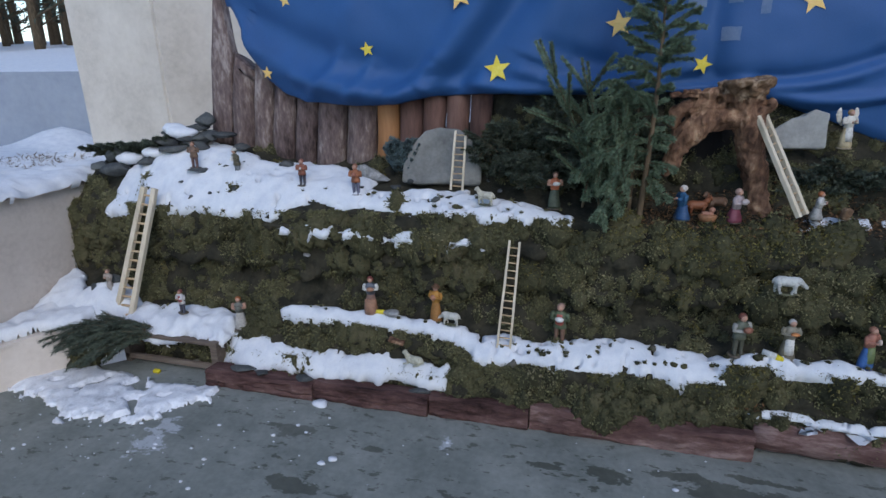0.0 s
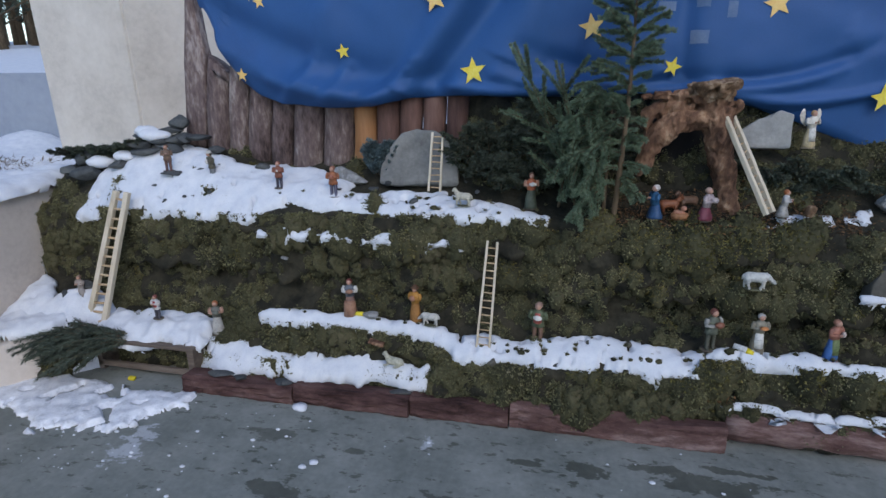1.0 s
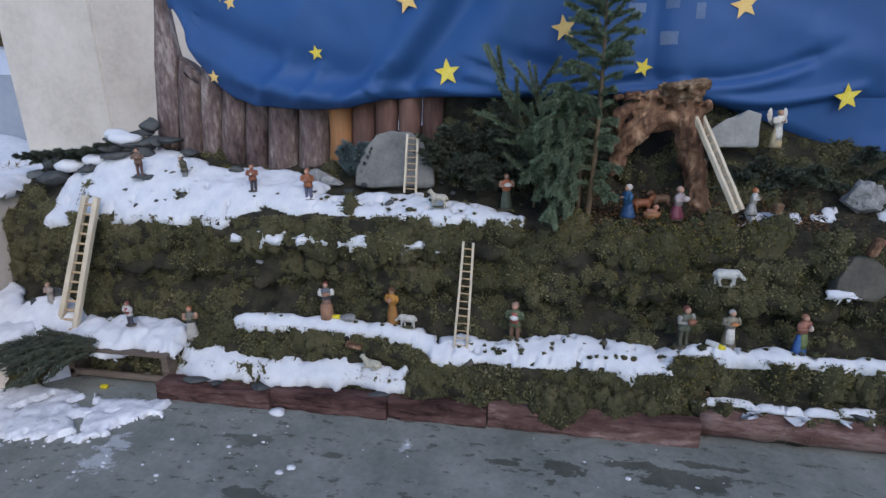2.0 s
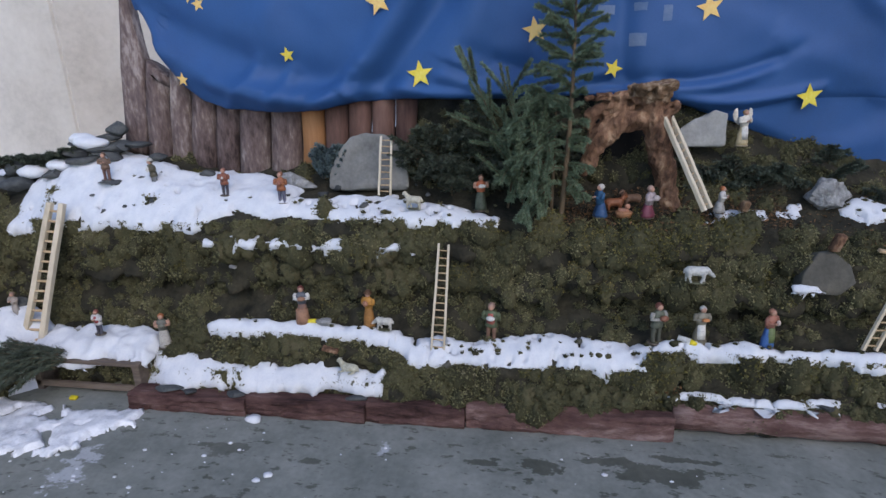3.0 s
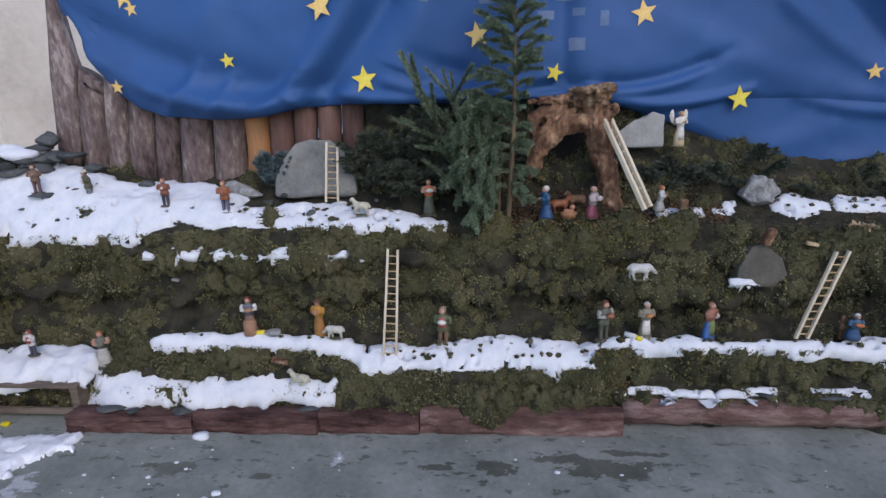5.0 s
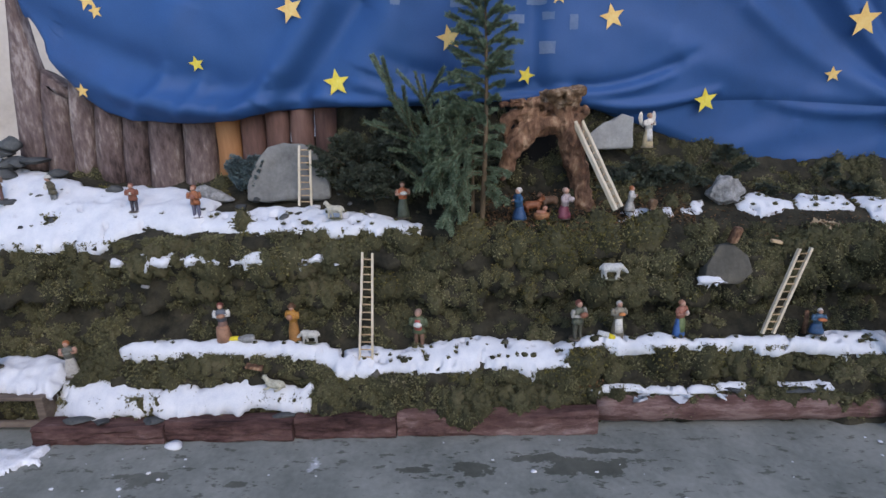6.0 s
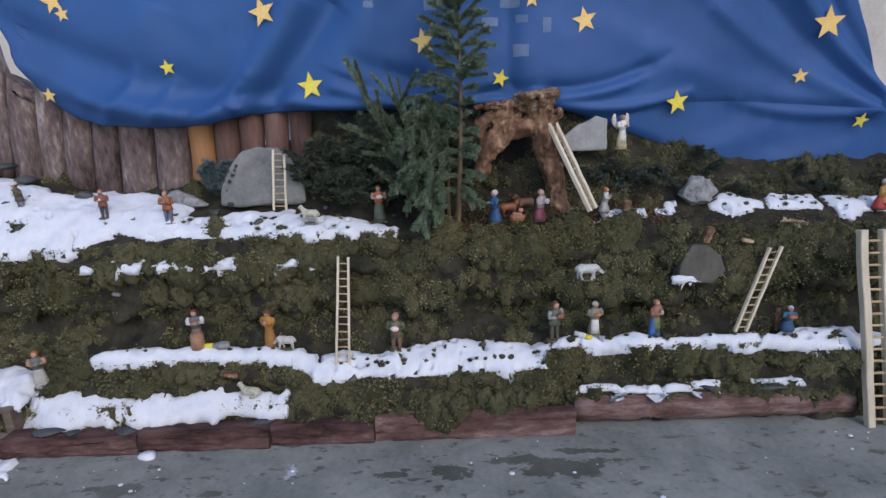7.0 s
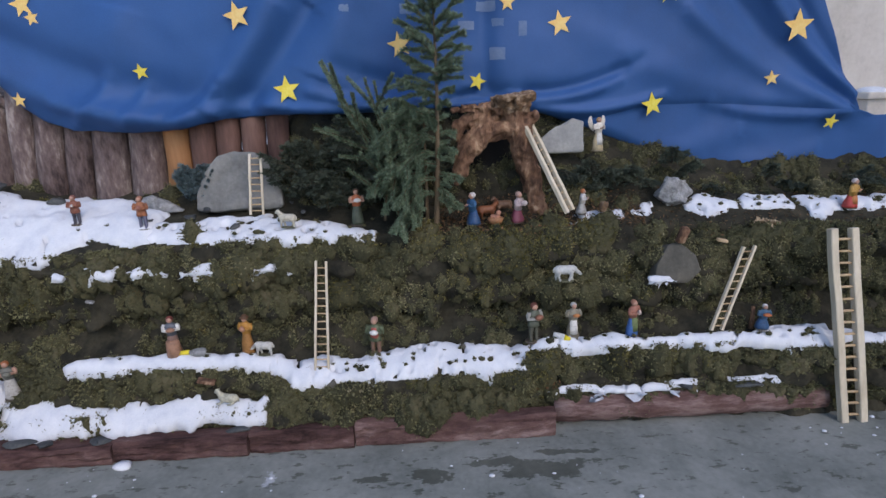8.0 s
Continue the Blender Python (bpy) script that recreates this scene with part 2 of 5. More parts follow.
def rock_mesh(name, size, material, seed, sub=4, rough=0.18, cuts=7):
    """A boulder: a ball cut by random planes, then roughened."""
    rnd = random.Random(seed)
    bm = bmesh.new()
    bmesh.ops.create_icosphere(bm, subdivisions=sub, radius=1)
    planes = []
    for _ in range(cuts):
        d = Vector((rnd.uniform(-1, 1), rnd.uniform(-1, 1), rnd.uniform(-1, 1))).normalized()
        planes.append((d, rnd.uniform(0.38, 0.72)))
    off = Vector((seed * 3.1, seed * 1.7, 0))
    for v in bm.verts:
        for d, h in planes:
            k = v.co.dot(d) - h
            if k > 0:
                v.co -= d * k
        n1 = noise.fractal(v.co * 1.6 + off, 1.0, 2.0, 4)
        n2 = noise.fractal(v.co * 6 + off, 1.0, 2.0, 3)
        v.co *= 1 + rough * n1 * 0.6 + rough * 0.18 * n2
        v.co = Vector((v.co.x * size[0] / 2, v.co.y * size[1] / 2, v.co.z * size[2] / 2))
    return bm_mesh(name, bm, material, sub < 4)


# ---- the shape of the bank ----
KX = [-2.6, -1.85, -1.72, -1.2, -1.1, -0.95, -0.14, -0.02, 0.25, 0.93, 1.03, 1.9, 2.2, 2.6, 3.6]
# (y, z) of each break of slope, for every KX
FOOT = [(1.75, -.03), (1.8, -.03), (2.02, -.03), (2.02, -.03), (1.97, -.03), (1.965, -.03), (1.965, -.03), (1.965, -.03), (1.965, -.03), (1.965, -.03), (2.0, -.03), (1.99, -.03), (1.97, -.03), (1.97, -.03), (1.97, -.03)]
BEAM_TOP = [(1.78, .2), (1.86, .12), (2.03, .07), (2.03, .07), (1.975, .1), (1.968, .12), (1.968, .13), (1.93, .1), (1.925, .1), (1.945, .11), (1.985, .145), (1.98, .145), (1.98, .1), (1.98, .1), (1.98, .1)]
LOW_BACK = [(1.95, .28), (1.98, .24), (2.04, .16), (2.04, .16), (2.035, .17), (2.03, .18), (2.02, .185), (1.95, .18), (1.945, .18), (1.955, .18), (2.035, .172), (2.035, .172), (1.99, .2), (1.99, .2), (1.99, .2)]
MID_EDGE = [(2.1, .33), (2.06, .3), (2.05, .18), (2.05, .18), (2.045, .2), (2.035, .315), (2.028, .3), (1.975, .24), (1.972, .235), (1.98, .25), (2.03, .325), (2.03, .32), (2.0, .28), (2.0, .28), (2.0, .28)]
MID_BACK = [(2.2, .38), (2.18, .34), (2.15, .25), (2.15, .25), (2.14, .25), (2.12, .33), (2.12, .325), (2.12, .31), (2.12, .315), (2.12, .325), (2.12, .335), (2.12, .33), (2.12, .33), (2.12, .3), (2.12, .3)]
HOLLOW = [(2.23, .5), (2.2, .45), (2.17, .42)] + [(2.15, .43)] * 12
BROW = [(2.26, .62), (2.22, .6), (2.18, .6), (2.17, .6)] + [(2.16, .58)] * 11
BROW_TOP = [(2.28, .68), (2.24, .68), (2.19, .68), (2.18, .68), (2.175, .69), (2.17, .69), (2.165, .69), (2.165, .69), (2.165, .68), (2.165, .67), (2.165, .67), (2.17, .68), (2.17, .67), (2.17, .66), (2.17, .66)]
TOP_EDGE = [(2.3, .7), (2.26, .72), (2.2, .735), (2.19, .735), (2.19, .735), (2.19, .74), (2.195, .775), (2.2, .78), (2.2, .775), (2.2, .785), (2.2, .785), (2.21, .76), (2.22, .75), (2.22, .75), (2.22, .75)]
TOP_MID = [(2.4, .8), (2.38, .82), (2.33, .835), (2.32, .83), (2.32, .825), (2.32, .815), (2.32, .8), (2.32, .795), (2.32, .79), (2.32, .8), (2.32, .81), (2.32, .79), (2.32, .78), (2.32, .78), (2.32, .78)]
TOP_BACK = [(2.5, .84), (2.48, .87), (2.44, .93), (2.44, .9), (2.44, .87), (2.44, .85), (2.44, .83), (2.44, .85), (2.44, .86), (2.43, .87), (2.43, .95), (2.43, .835), (2.43, .815), (2.43, .805), (2.43, .805)]
CREST = [(2.56, .86), (2.56, .92), (2.55, .98), (2.55, .94), (2.55, .9), (2.55, .88), (2.52, .93), (2.51, 1.0), (2.51, 1.03), (2.5, 1.03), (2.5, 1.05), (2.5, .86), (2.5, .83), (2.5, .82), (2.5, .82)]
BEHIND = [(2.8, .87), (2.8, .95), (2.8, 1.0), (2.8, .95), (2.8, .92), (2.8, .9), (2.8, 1.1), (2.8, 1.15), (2.8, 1.15), (2.8, 1.15), (2.8, 1.12), (2.8, 1.0), (2.8, .95), (2.8, .93), (2.8, .93)]
PROFILE = [FOOT, BEAM_TOP, LOW_BACK, MID_EDGE, MID_BACK, HOLLOW, BROW, BROW_TOP, TOP_EDGE, TOP_MID, TOP_BACK, CREST, BEHIND]
PY = np.array([[p[0] for p in row] for row in PROFILE])
PZ = np.array([[p[1] for p in row] for row in PROFILE])
PZ[9:] += 0.025
# the back of the bank climbs behind the cloth where no palisade stands
PY[11], PZ[11] = np.interp(KX, [-0.3, -0.02, 1.03, 2.2], [2.55, 2.525, 2.525, 2.52]), np.where(np.array(KX) > -0.1, np.maximum(PZ[11], np.interp(KX, [-.1, 0, 1.03, 1.9, 2.2, 3.6], [.95, 1.06, 1.08, .88, .85, .83])), PZ[11])
PY[12] = np.where(np.array(KX) > -0.1, 2.74, 2.8)
PZ[12] = np.where(np.array(KX) > -0.1, np.interp(KX, [-.1, 0, 1.0, 1.4, 2.0, 3.6], [1.2, 1.4, 1.4, 1.3, 1.1, 1.05]), PZ[12])
# the bank is hollowed out above the middle ledge
PY[5] += np.where(np.array(KX) > -1.8, 0.04, 0)
PY[6] += np.where(np.array(KX) > -1.8, 0.02, 0)
# a narrow shelf in the upper bank
on = ((np.array(KX) > -1.0) & (np.array(KX) < 0.1)).astype(float)
PY[7] -= 0.025 * on
PY = np.insert(PY, 8, (PY[7] + PY[8]) / 2 * (1 - on) + (PY[7] + 0.04) * on, axis=0)
PZ = np.insert(PZ, 8, (PZ[7] + PZ[8]) / 2 * (1 - on) + (PZ[7] + 0.012) * on, axis=0)


def keys_at(x):
    return np.array([np.interp(x, KX, PY[k]) for k in range(len(PY))]), np.array([np.interp(x, KX, PZ[k]) for k in range(len(PZ))])


def gz(x, y):
    """The bank's height without its lumps."""
    ky, kz = keys_at(x)
    return float(np.interp(y, np.maximum.accumulate(ky), kz))


def build_bank():
    xs = np.arange(-2.205, 3.6, 0.0125)
    grid_y, grid_z = [], []
    for x in xs:
        ky, kz = keys_at(x)
        s = np.r_[0, np.cumsum(np.hypot(np.diff(ky), np.diff(kz)))]
        u = np.linspace(0, 1, 125) * s[-1]
        # soften the breaks of slope
        yy = np.interp(u, s, ky)
        zz = np.interp(u, s, kz)
        for _ in range(2):
            yy[1:-1] = (yy[:-2] + 2 * yy[1:-1] + yy[2:]) / 4
            zz[1:-1] = (zz[:-2] + 2 * zz[1:-1] + zz[2:]) / 4
        grid_y.append(yy)
        grid_z.append(zz)
    Y, Z = np.array(grid_y), np.array(grid_z)
    X = np.repeat(xs[:, None], Y.shape[1], 1)
    tx = np.stack([np.gradient(X, axis=0), np.gradient(Y, axis=0), np.gradient(Z, axis=0)], -1)
    ts = np.stack([np.gradient(X, axis=1), np.gradient(Y, axis=1), np.gradient(Z, axis=1)], -1)
    N = np.cross(tx, ts)
    N /= np.linalg.norm(N, axis=-1, keepdims=True)
    if N[..., 2].mean() < 0:
        N = -N
    steep = np.clip(1.25 - N[..., 2] * 1.25, 0.12, 1.0)
    D = np.zeros_like(X)
    for i in range(X.shape[0]):
        for j in range(X.shape[1]):
            p = Vector((X[i, j], Y[i, j] * 1.0, Z[i, j] * 1.15))
            f = noise.voronoi(p / 0.095 + noise.noise_vector(p * 8) * 0.4, distance_metric="DISTANCE", exponent=2)[0]
            big = noise.noise(p * 5.5)
            layer = noise.noise(Vector((p.x * 1.6, 0, p.z * 11)))
            lips = 0.0
            for z0, a, o in ((0.49, 0.085, 0), (0.62, 0.03, 7), (0.24, 0.035, 13)):
                lip = z0 + 0.05 * noise.noise(Vector((p.x * 3.1, o, 0))) + 0.045 * noise.noise(Vector((p.x * 9.5, o + 3, 0)))
                e = min(1, max(0, (Z[i, j] - lip) / 0.035 + 0.5))
                fade = max(0, 1 - abs(Z[i, j] - lip) / 0.13)
                lips += a * (e - 0.55) * fade
            D[i, j] = lips * (X[i, j] > -1.75) + 0.05 * (max(0, 1 - f[0] ** 2 * 1.35) - 0.52) + 0.035 * big + 0.045 * layer + 0.014 * noise.noise(p * 42)
    D = (D - 0.012) * steep
    V = np.stack([X, Y, Z], -1) + N * D[..., None]
    V[..., 2] -= np.clip(D, 0, None) * 0.7 * steep
    n, m = X.shape
    idx = np.arange(n * m).reshape(n, m)
    faces = np.stack([idx[:-1, :-1], idx[1:, :-1], idx[1:, 1:], idx[:-1, 1:]], -1).reshape(-1, 4)
    me = mesh_of("bank", V.reshape(-1, 3), faces.tolist(), M_SOIL)
    bank = tagged(new("bank", me), "terraced earth bank thickly covered in dark moss", "bank", kind="structure")
    return bank, V.reshape(-1, 3), faces, N.reshape(-1, 3), D.reshape(-1)


bank, BV, BF, BN, BD = build_bank()


def leaf_mesh(name, P, DIR, NRM, L, W, material, index=None, mats=None):
    """Many small leaves: kite-shaped blades at P, along DIR."""
    side = np.cross(DIR, NRM)
    side /= np.linalg.norm(side, axis=1, keepdims=True) + 1e-9
    up = np.cross(side, DIR)
    a = P
    b = P + DIR * (L * 0.45)[:, None] + side * W[:, None] + up * (L * 0.12)[:, None]
    c = P + DIR * L[:, None]
    d = P + DIR * (L * 0.45)[:, None] - side * W[:, None] + up * (L * 0.12)[:, None]
    V = np.stack([a, b, c, d], 1).reshape(-1, 3)
    F = np.arange(len(V)).reshape(-1, 4)
    me = bpy.data.meshes.new(name)
    me.vertices.add(len(V))
    me.vertices.foreach_set("co", V.ravel())
    me.loops.add(F.size)
    me.loops.foreach_set("vertex_index", F.ravel().astype(np.int32))
    me.polygons.add(len(F))
    me.polygons.foreach_set("loop_start", np.arange(0, F.size, 4, dtype=np.int32))
    for m in mats or [material]:
        me.materials.append(m)
    if index is not None:
        me.polygons.foreach_set("material_index", np.asarray(index, dtype=np.int32))
    me.update()
    me.validate()
    return me


def build_moss():
    """Hanging clumps of moss on the steep faces, each set with small shoots."""
    rng = np.random.default_rng(4)
    c = BV[BF].mean(1)
    n = BN[BF].mean(1)
    e1, e2 = BV[BF[:, 1]] - BV[BF[:, 0]], BV[BF[:, 3]] - BV[BF[:, 0]]
    area = np.linalg.norm(np.cross(e1, e2), axis=1)
    steep = np.clip((0.72 - n[:, 2]) / 0.3, 0.0, 1)
    steep = np.maximum(steep, 0.6 * ((c[:, 1] > 2.44) & (c[:, 0] > 0.0)))
    deep = BD[BF].mean(1)
    # fewer clumps in recesses, where the darkened soil stands in for shade
    w = area * (steep + 0.004) * np.clip((deep + 0.045) / 0.05, 0.12, 1.4) * (c[:, 1] < 2.62) * (c[:, 2] > 0.03) * np.where(c[:, 0] < -1.75, 0.2, 1.0)
    order = rng.choice(len(c), 30000, p=w / w.sum())
    taken, cent = {}, []
    for k in order:
        p = c[k]
        cell = tuple((p / 0.05).astype(int))
        near = (taken.get((cell[0] + a, cell[1] + b, cell[2] + d)) for a in (-1, 0, 1) for b in (-1, 0, 1) for d in (-1, 0, 1))
        if any(q is not None and np.linalg.norm((q - p) * (1, 1, .8)) < 0.04 for q in near):
            continue
        if noise.noise(Vector((p[0] * 7, p[1] * 3, p[2] * 15))) < -0.22 and p[2] > 0.3:
            continue
        taken[cell] = p
        cent.append(k)
    bm = bmesh.new()
    bmesh.ops.create_icosphere(bm, subdivisions=3, radius=1)
    dirs = np.array([v.co[:] for v in bm.verts])
    tris = np.array([[v.index for v in f.verts] for f in bm.faces])
    bm.free()
    VV, FF, P, D, whose = [], [], [], [], []
    # paler shoots crowd the upper side, thin out below: top light put into colour
    lit = np.clip(dirs[:, 2] + 0.55, 0.06, 1.0)
    lit /= lit.sum()
    for a, k in enumerate(cent):
        p, nn = c[k], n[k]
        r = rng.uniform(0.022, 0.04) * (1 + 0.9 * rng.random() ** 4) * (0.72 if (0.34 < p[2] < 0.5 or p[2] > 0.84) else 1.0)
        o = Vector(p * 3)
        g = np.array([1 + 0.38 * noise.noise(Vector(d) * 1.6 + o) + 0.3 * noise.noise(Vector(d) * 4.2 + o) + 0.16 * noise.noise(Vector(d) * 9 + o) for d in dirs])
        sz = np.array([rng.uniform(.85, 1.2), rng.uniform(.75, 1.0), rng.uniform(1.0, 1.55)]) * r
        v = p - nn * r * 0.45 + dirs * sz * g[:, None]
        ky, kz = keys_at(p[0])
        if p[1] < 2.08 and 0.2 < p[2] < 0.37 and p[0] > -0.97:
            v[:, 2] = np.minimum(v[:, 2], kz[3] + 0.004 + (p[1] > 2.05) * 0.1)
        elif p[0] > 1.05 and p[2] < 0.19 and p[1] < 2.05:
            v[:, 2] = np.minimum(v[:, 2], kz[1] + 0.012)
        elif p[0] < -0.1 and p[2] < 0.2 and p[1] < 2.03:
            v[:, 2] = np.minimum(v[:, 2], kz[1] + 0.03)
        elif 0.6 < p[2] < 0.84 and p[1] < 2.24 and (p[0] < 0.4 or p[0] > 1.65):
            v[:, 2] = np.minimum(v[:, 2], kz[9] + 0.008)
        VV.append(v)
        FF.append(tris + a * len(dirs))
        m = int(300 * (r / 0.035) ** 2)
        pick = rng.choice(len(dirs), m, p=lit)
        P.append(v[pick] + rng.normal(0, 0.003, (m, 3)) + dirs[pick] * 0.001)
        D.append(dirs[pick])
        whose.append(np.full(m, a))
    me = mesh_of("moss_clumps", np.concatenate(VV), np.concatenate(FF).tolist(), M_CLUMP)
    tagged(new("moss_clump", me), "soft dark moss clumps hanging in layers on the bank", "moss", kind="stuff")
    P, D = np.concatenate(P), np.concatenate(D)
    D = D * 0.8 + rng.normal(0, 0.45, P.shape)
    D[:, 2] -= 0.3
    D /= np.linalg.norm(D, axis=1, keepdims=True)
    R = rng.normal(0, 1, P.shape)
    L = rng.uniform(0.005, 0.014, len(P))
    W = L * rng.uniform(0.17, 0.3, len(P))
    # a yellowed stretch in the middle of the upper bank
    q = np.exp(-((P[:, 0] - 0.92) / 0.3) ** 2 - ((P[:, 2] - 0.66) / 0.16) ** 2) + 0.7 * np.exp(-((P[:, 0] - 0.7) / 0.6) ** 2 - ((P[:, 2] - 0.77) / 0.05) ** 2) + 0.25 * np.exp(-((P[:, 2] - 0.26) / 0.05) ** 2 - ((P[:, 0] - 0.7) / 0.8) ** 2)
    chance = rng.random(len(cent))[np.concatenate(whose)]
    idx = ((chance < q * 0.9 + 0.03) & (rng.random(len(P)) < 0.75)).astype(np.int32)
    me = leaf_mesh("moss", P, D, R, L, W, None, idx, [M_MOSS, M_MOSS_Y])
    tagged(new("moss", me), "fine green and brown shoots covering the moss clumps", "moss", kind="stuff")


build_moss()

# ---- ground, walls, distance ----
S = 400
tagged(new("ground", mesh_of("ground", [(-S, -S, 0), (S, -S, 0), (S, S, 0), (-S, S, 0)], [(0, 1, 2, 3)], M_FLOOR)),
       "grey concrete yard with dark damp stains", "ground", kind="structure")


def slab(name, lo, hi, material, label, bevel=0.008, shear=None):
    bm = bmesh.new()
    box(bm, lo, hi, bevel)
    if shear:
        for v in bm.verts:
            v.co.x += shear * (v.co.z - lo[2])
    return tagged(new(name, bm_mesh(name, bm, material, False)), label, name.split("_")[0], kind="structure")


slab("wall_west", (-2.5, -1.5, 0), (-2.2, 2.75, 0.8), M_PLASTER, "low stained tan plaster retaining wall topped with snow")
def ledge(a, b, drop=0.5):
    """The height of the ledge between two breaks of slope, run on past its front edge."""
    def f(x, y):
        ky, kz = keys_at(x)
        ky, kz = ky[a:b + 1], kz[a:b + 1]
        if y < ky[0]:
            return kz[0] - (ky[0] - y) * drop
        return float(np.interp(y, ky, kz))
    return f


def snow(name, label, x0, x1, front, back, base, thick, seed, hole=0.35, edge=0.018, step=0.009, ragged=0.03, material=None, scale=22, taper=1.0):
    """A lying sheet of snow with a ragged outline, a rounded rim and melted holes."""
    nx = int((x1 - x0 + 0.08) / step)
    yr = [(front(x), back(x)) for x in np.linspace(x0, x1, 40)]
    ylo, yhi = min(a for a, _ in yr) - 0.04, max(b for _, b in yr) + 0.04
    ny = int((yhi - ylo) / step) + 1
    xs, ys = x0 - 0.04 + np.arange(nx) * step, ylo + np.arange(ny) * step
    d, z = np.zeros((nx, ny)), np.zeros((nx, ny))
    o = Vector((seed * 7.3, seed * 3.1, seed))
    for i, x in enumerate(xs):
        f, b = front(x), back(x)
        for j, y in enumerate(ys):
            p = Vector((x, y, 0))
            w = noise.fractal(p * 9 + o, 1.0, 2.0, 4) + 0.35 * noise.fractal(p * 34 + o, 1.0, 2.0, 2)
            k = rim = min(y - f, b - y, (x - x0) * taper, (x1 - x) * taper) + ragged * w
            h = noise.fractal(p * scale + o * 2, 1.0, 2.0, 3)
            if h > hole:
                k = min(k, max(-0.03, (hole - h) * 0.12 + 0.004))
            d[i, j] = rim
            if rim > -0.03:
                z[i, j] = base(x, y) + thick * (1 - math.exp(-max(k, 0) / edge)) * (1 + 0.32 * noise.noise(p * 12 + o) + 0.2 * noise.noise(p * 27 + o) + 0.03 * noise.noise(p * 45)) + (min(0, k) * 1.2 - 0.004 if k < 0.004 else 0)
    keep = d > -0.016
    gx, gy = np.gradient(d, step)
    gl = np.hypot(gx, gy) + 1e-6
    tuck = np.clip(-d, 0, 0.016) * 2.6
    mx, my = xs[:, None] + gx / gl * tuck, ys[None, :] + gy / gl * tuck
    idx = -np.ones((nx, ny), int)
    verts, faces = [], []
    for i in range(nx - 1):
        for j in range(ny - 1):
            q = ((i, j), (i + 1, j), (i + 1, j + 1), (i, j + 1))
            if all(keep[c] for c in q):
                for c in q:
                    if idx[c] < 0:
                        idx[c] = len(verts)
                        verts.append((mx[c], my[c], z[c]))
                faces.append([int(idx[c]) for c in q])
    ob = new(name, mesh_of(name, verts, faces, material or M_SNOW))
    return tagged(ob, label, "snow", kind="stuff")


def curve(pts):
    xs, ys = [p[0] for p in pts], [p[1] for p in pts]
    return lambda x: float(np.interp(x, xs, ys))


C = lambda v: (lambda x: v)
TOP = ledge(9, 12, 0.6)
snow("snow_cover", "thick white snow on the upper terrace", -1.95, -0.55, curve([(-1.95, 2.215), (-1.75, 2.19), (-1.4, 2.18), (-1.2, 2.175), (-1.07, 2.17), (-.93, 2.175), (-.89, 2.215), (-.77, 2.24), (-.62, 2.215)]),
     curve([(-1.95, 2.45), (-1.75, 2.57), (-1.4, 2.55), (-1.17, 2.47), (-1.03, 2.49), (-.95, 2.54), (-.72, 2.5), (-.62, 2.42)]), TOP, 0.036, 1, hole=0.62, ragged=0.022)
snow("snow_cover", "patchy white snow on the upper terrace", -0.72, 0.37, curve([(-.68, 2.215), (-.44, 2.215), (-.32, 2.19), (-.08, 2.19), (.04, 2.18), (.13, 2.195), (.25, 2.185), (.37, 2.19)]),
     curve([(-.68, 2.42), (-.58, 2.34), (-.41, 2.32), (-.28, 2.38), (-.04, 2.355), (.09, 2.33), (.21, 2.3), (.37, 2.23)]), TOP, 0.024, 2, hole=0.33, ragged=0.022)
MID = ledge(3, 4, 0.7)
snow("snow_cover", "smooth white snow strip on the middle ledge", -0.9, -0.03, C(2.02), curve([(-.9, 2.05), (-.8, 2.1), (-.4, 2.107), (-.03, 2.095)]), MID, 0.044, 3, hole=0.7, ragged=0.014)
snow("snow_cover", "thin pitted snow on the middle ledge", -0.1, 1.0, curve([(-.1, 2.02), (-.02, 1.995), (.02, 1.965), (.08, 1.963), (.16, 1.978), (.5, 1.968), (.61, 1.985), (.77, 1.972), (.95, 1.98), (1.0, 2.01)]),
     curve([(-.1, 2.095), (.28, 2.085), (.36, 2.09), (.43, 2.12), (.62, 2.125), (.8, 2.1), (1.0, 2.085)]), MID, 0.038, 4, hole=0.42, ragged=0.018, scale=30)
snow("snow_cover", "thin broken snow on the middle ledge", 0.95, 2.27, curve([(.95, 2.015), (1.02, 2.015), (1.33, 2.01), (1.47, 2.022), (1.68, 2.013), (1.94, 2.01), (2.05, 2.0), (2.27, 1.995)]),
     curve([(.95, 2.085), (1.28, 2.097), (1.48, 2.065), (1.73, 2.09), (1.9, 2.07), (2.05, 2.13), (2.12, 2.115), (2.27, 2.13)]), MID, 0.038, 5, hole=0.45, ragged=0.016, scale=30)
snow("snow_cover", "thin broken snow on the middle ledge", 2.25, 3.2, C(2.02), C(2.1), MID, 0.02, 6, hole=0.3, ragged=0.025)
LOW = ledge(1, 2, 0.9)
snow("snow_cover", "thick rounded snow on the lower ledge", -1.2, -0.09, curve([(-1.2, 1.98), (-1.12, 1.95), (-1.0, 1.915), (-.86, 1.94), (-.7, 1.92), (-.37, 1.945), (-.27, 1.95), (-.09, 1.94)]),
     curve([(-1.2, 2.05), (-1.06, 2.06), (-.9, 2.035), (-.82, 2.015), (-.6, 2.017), (-.39, 2.025), (-.18, 2.01), (-.09, 1.99)]), LOW, 0.036, 7, hole=0.7, ragged=0.018, taper=0.8)
SHELF = ledge(7, 8, 0.6)
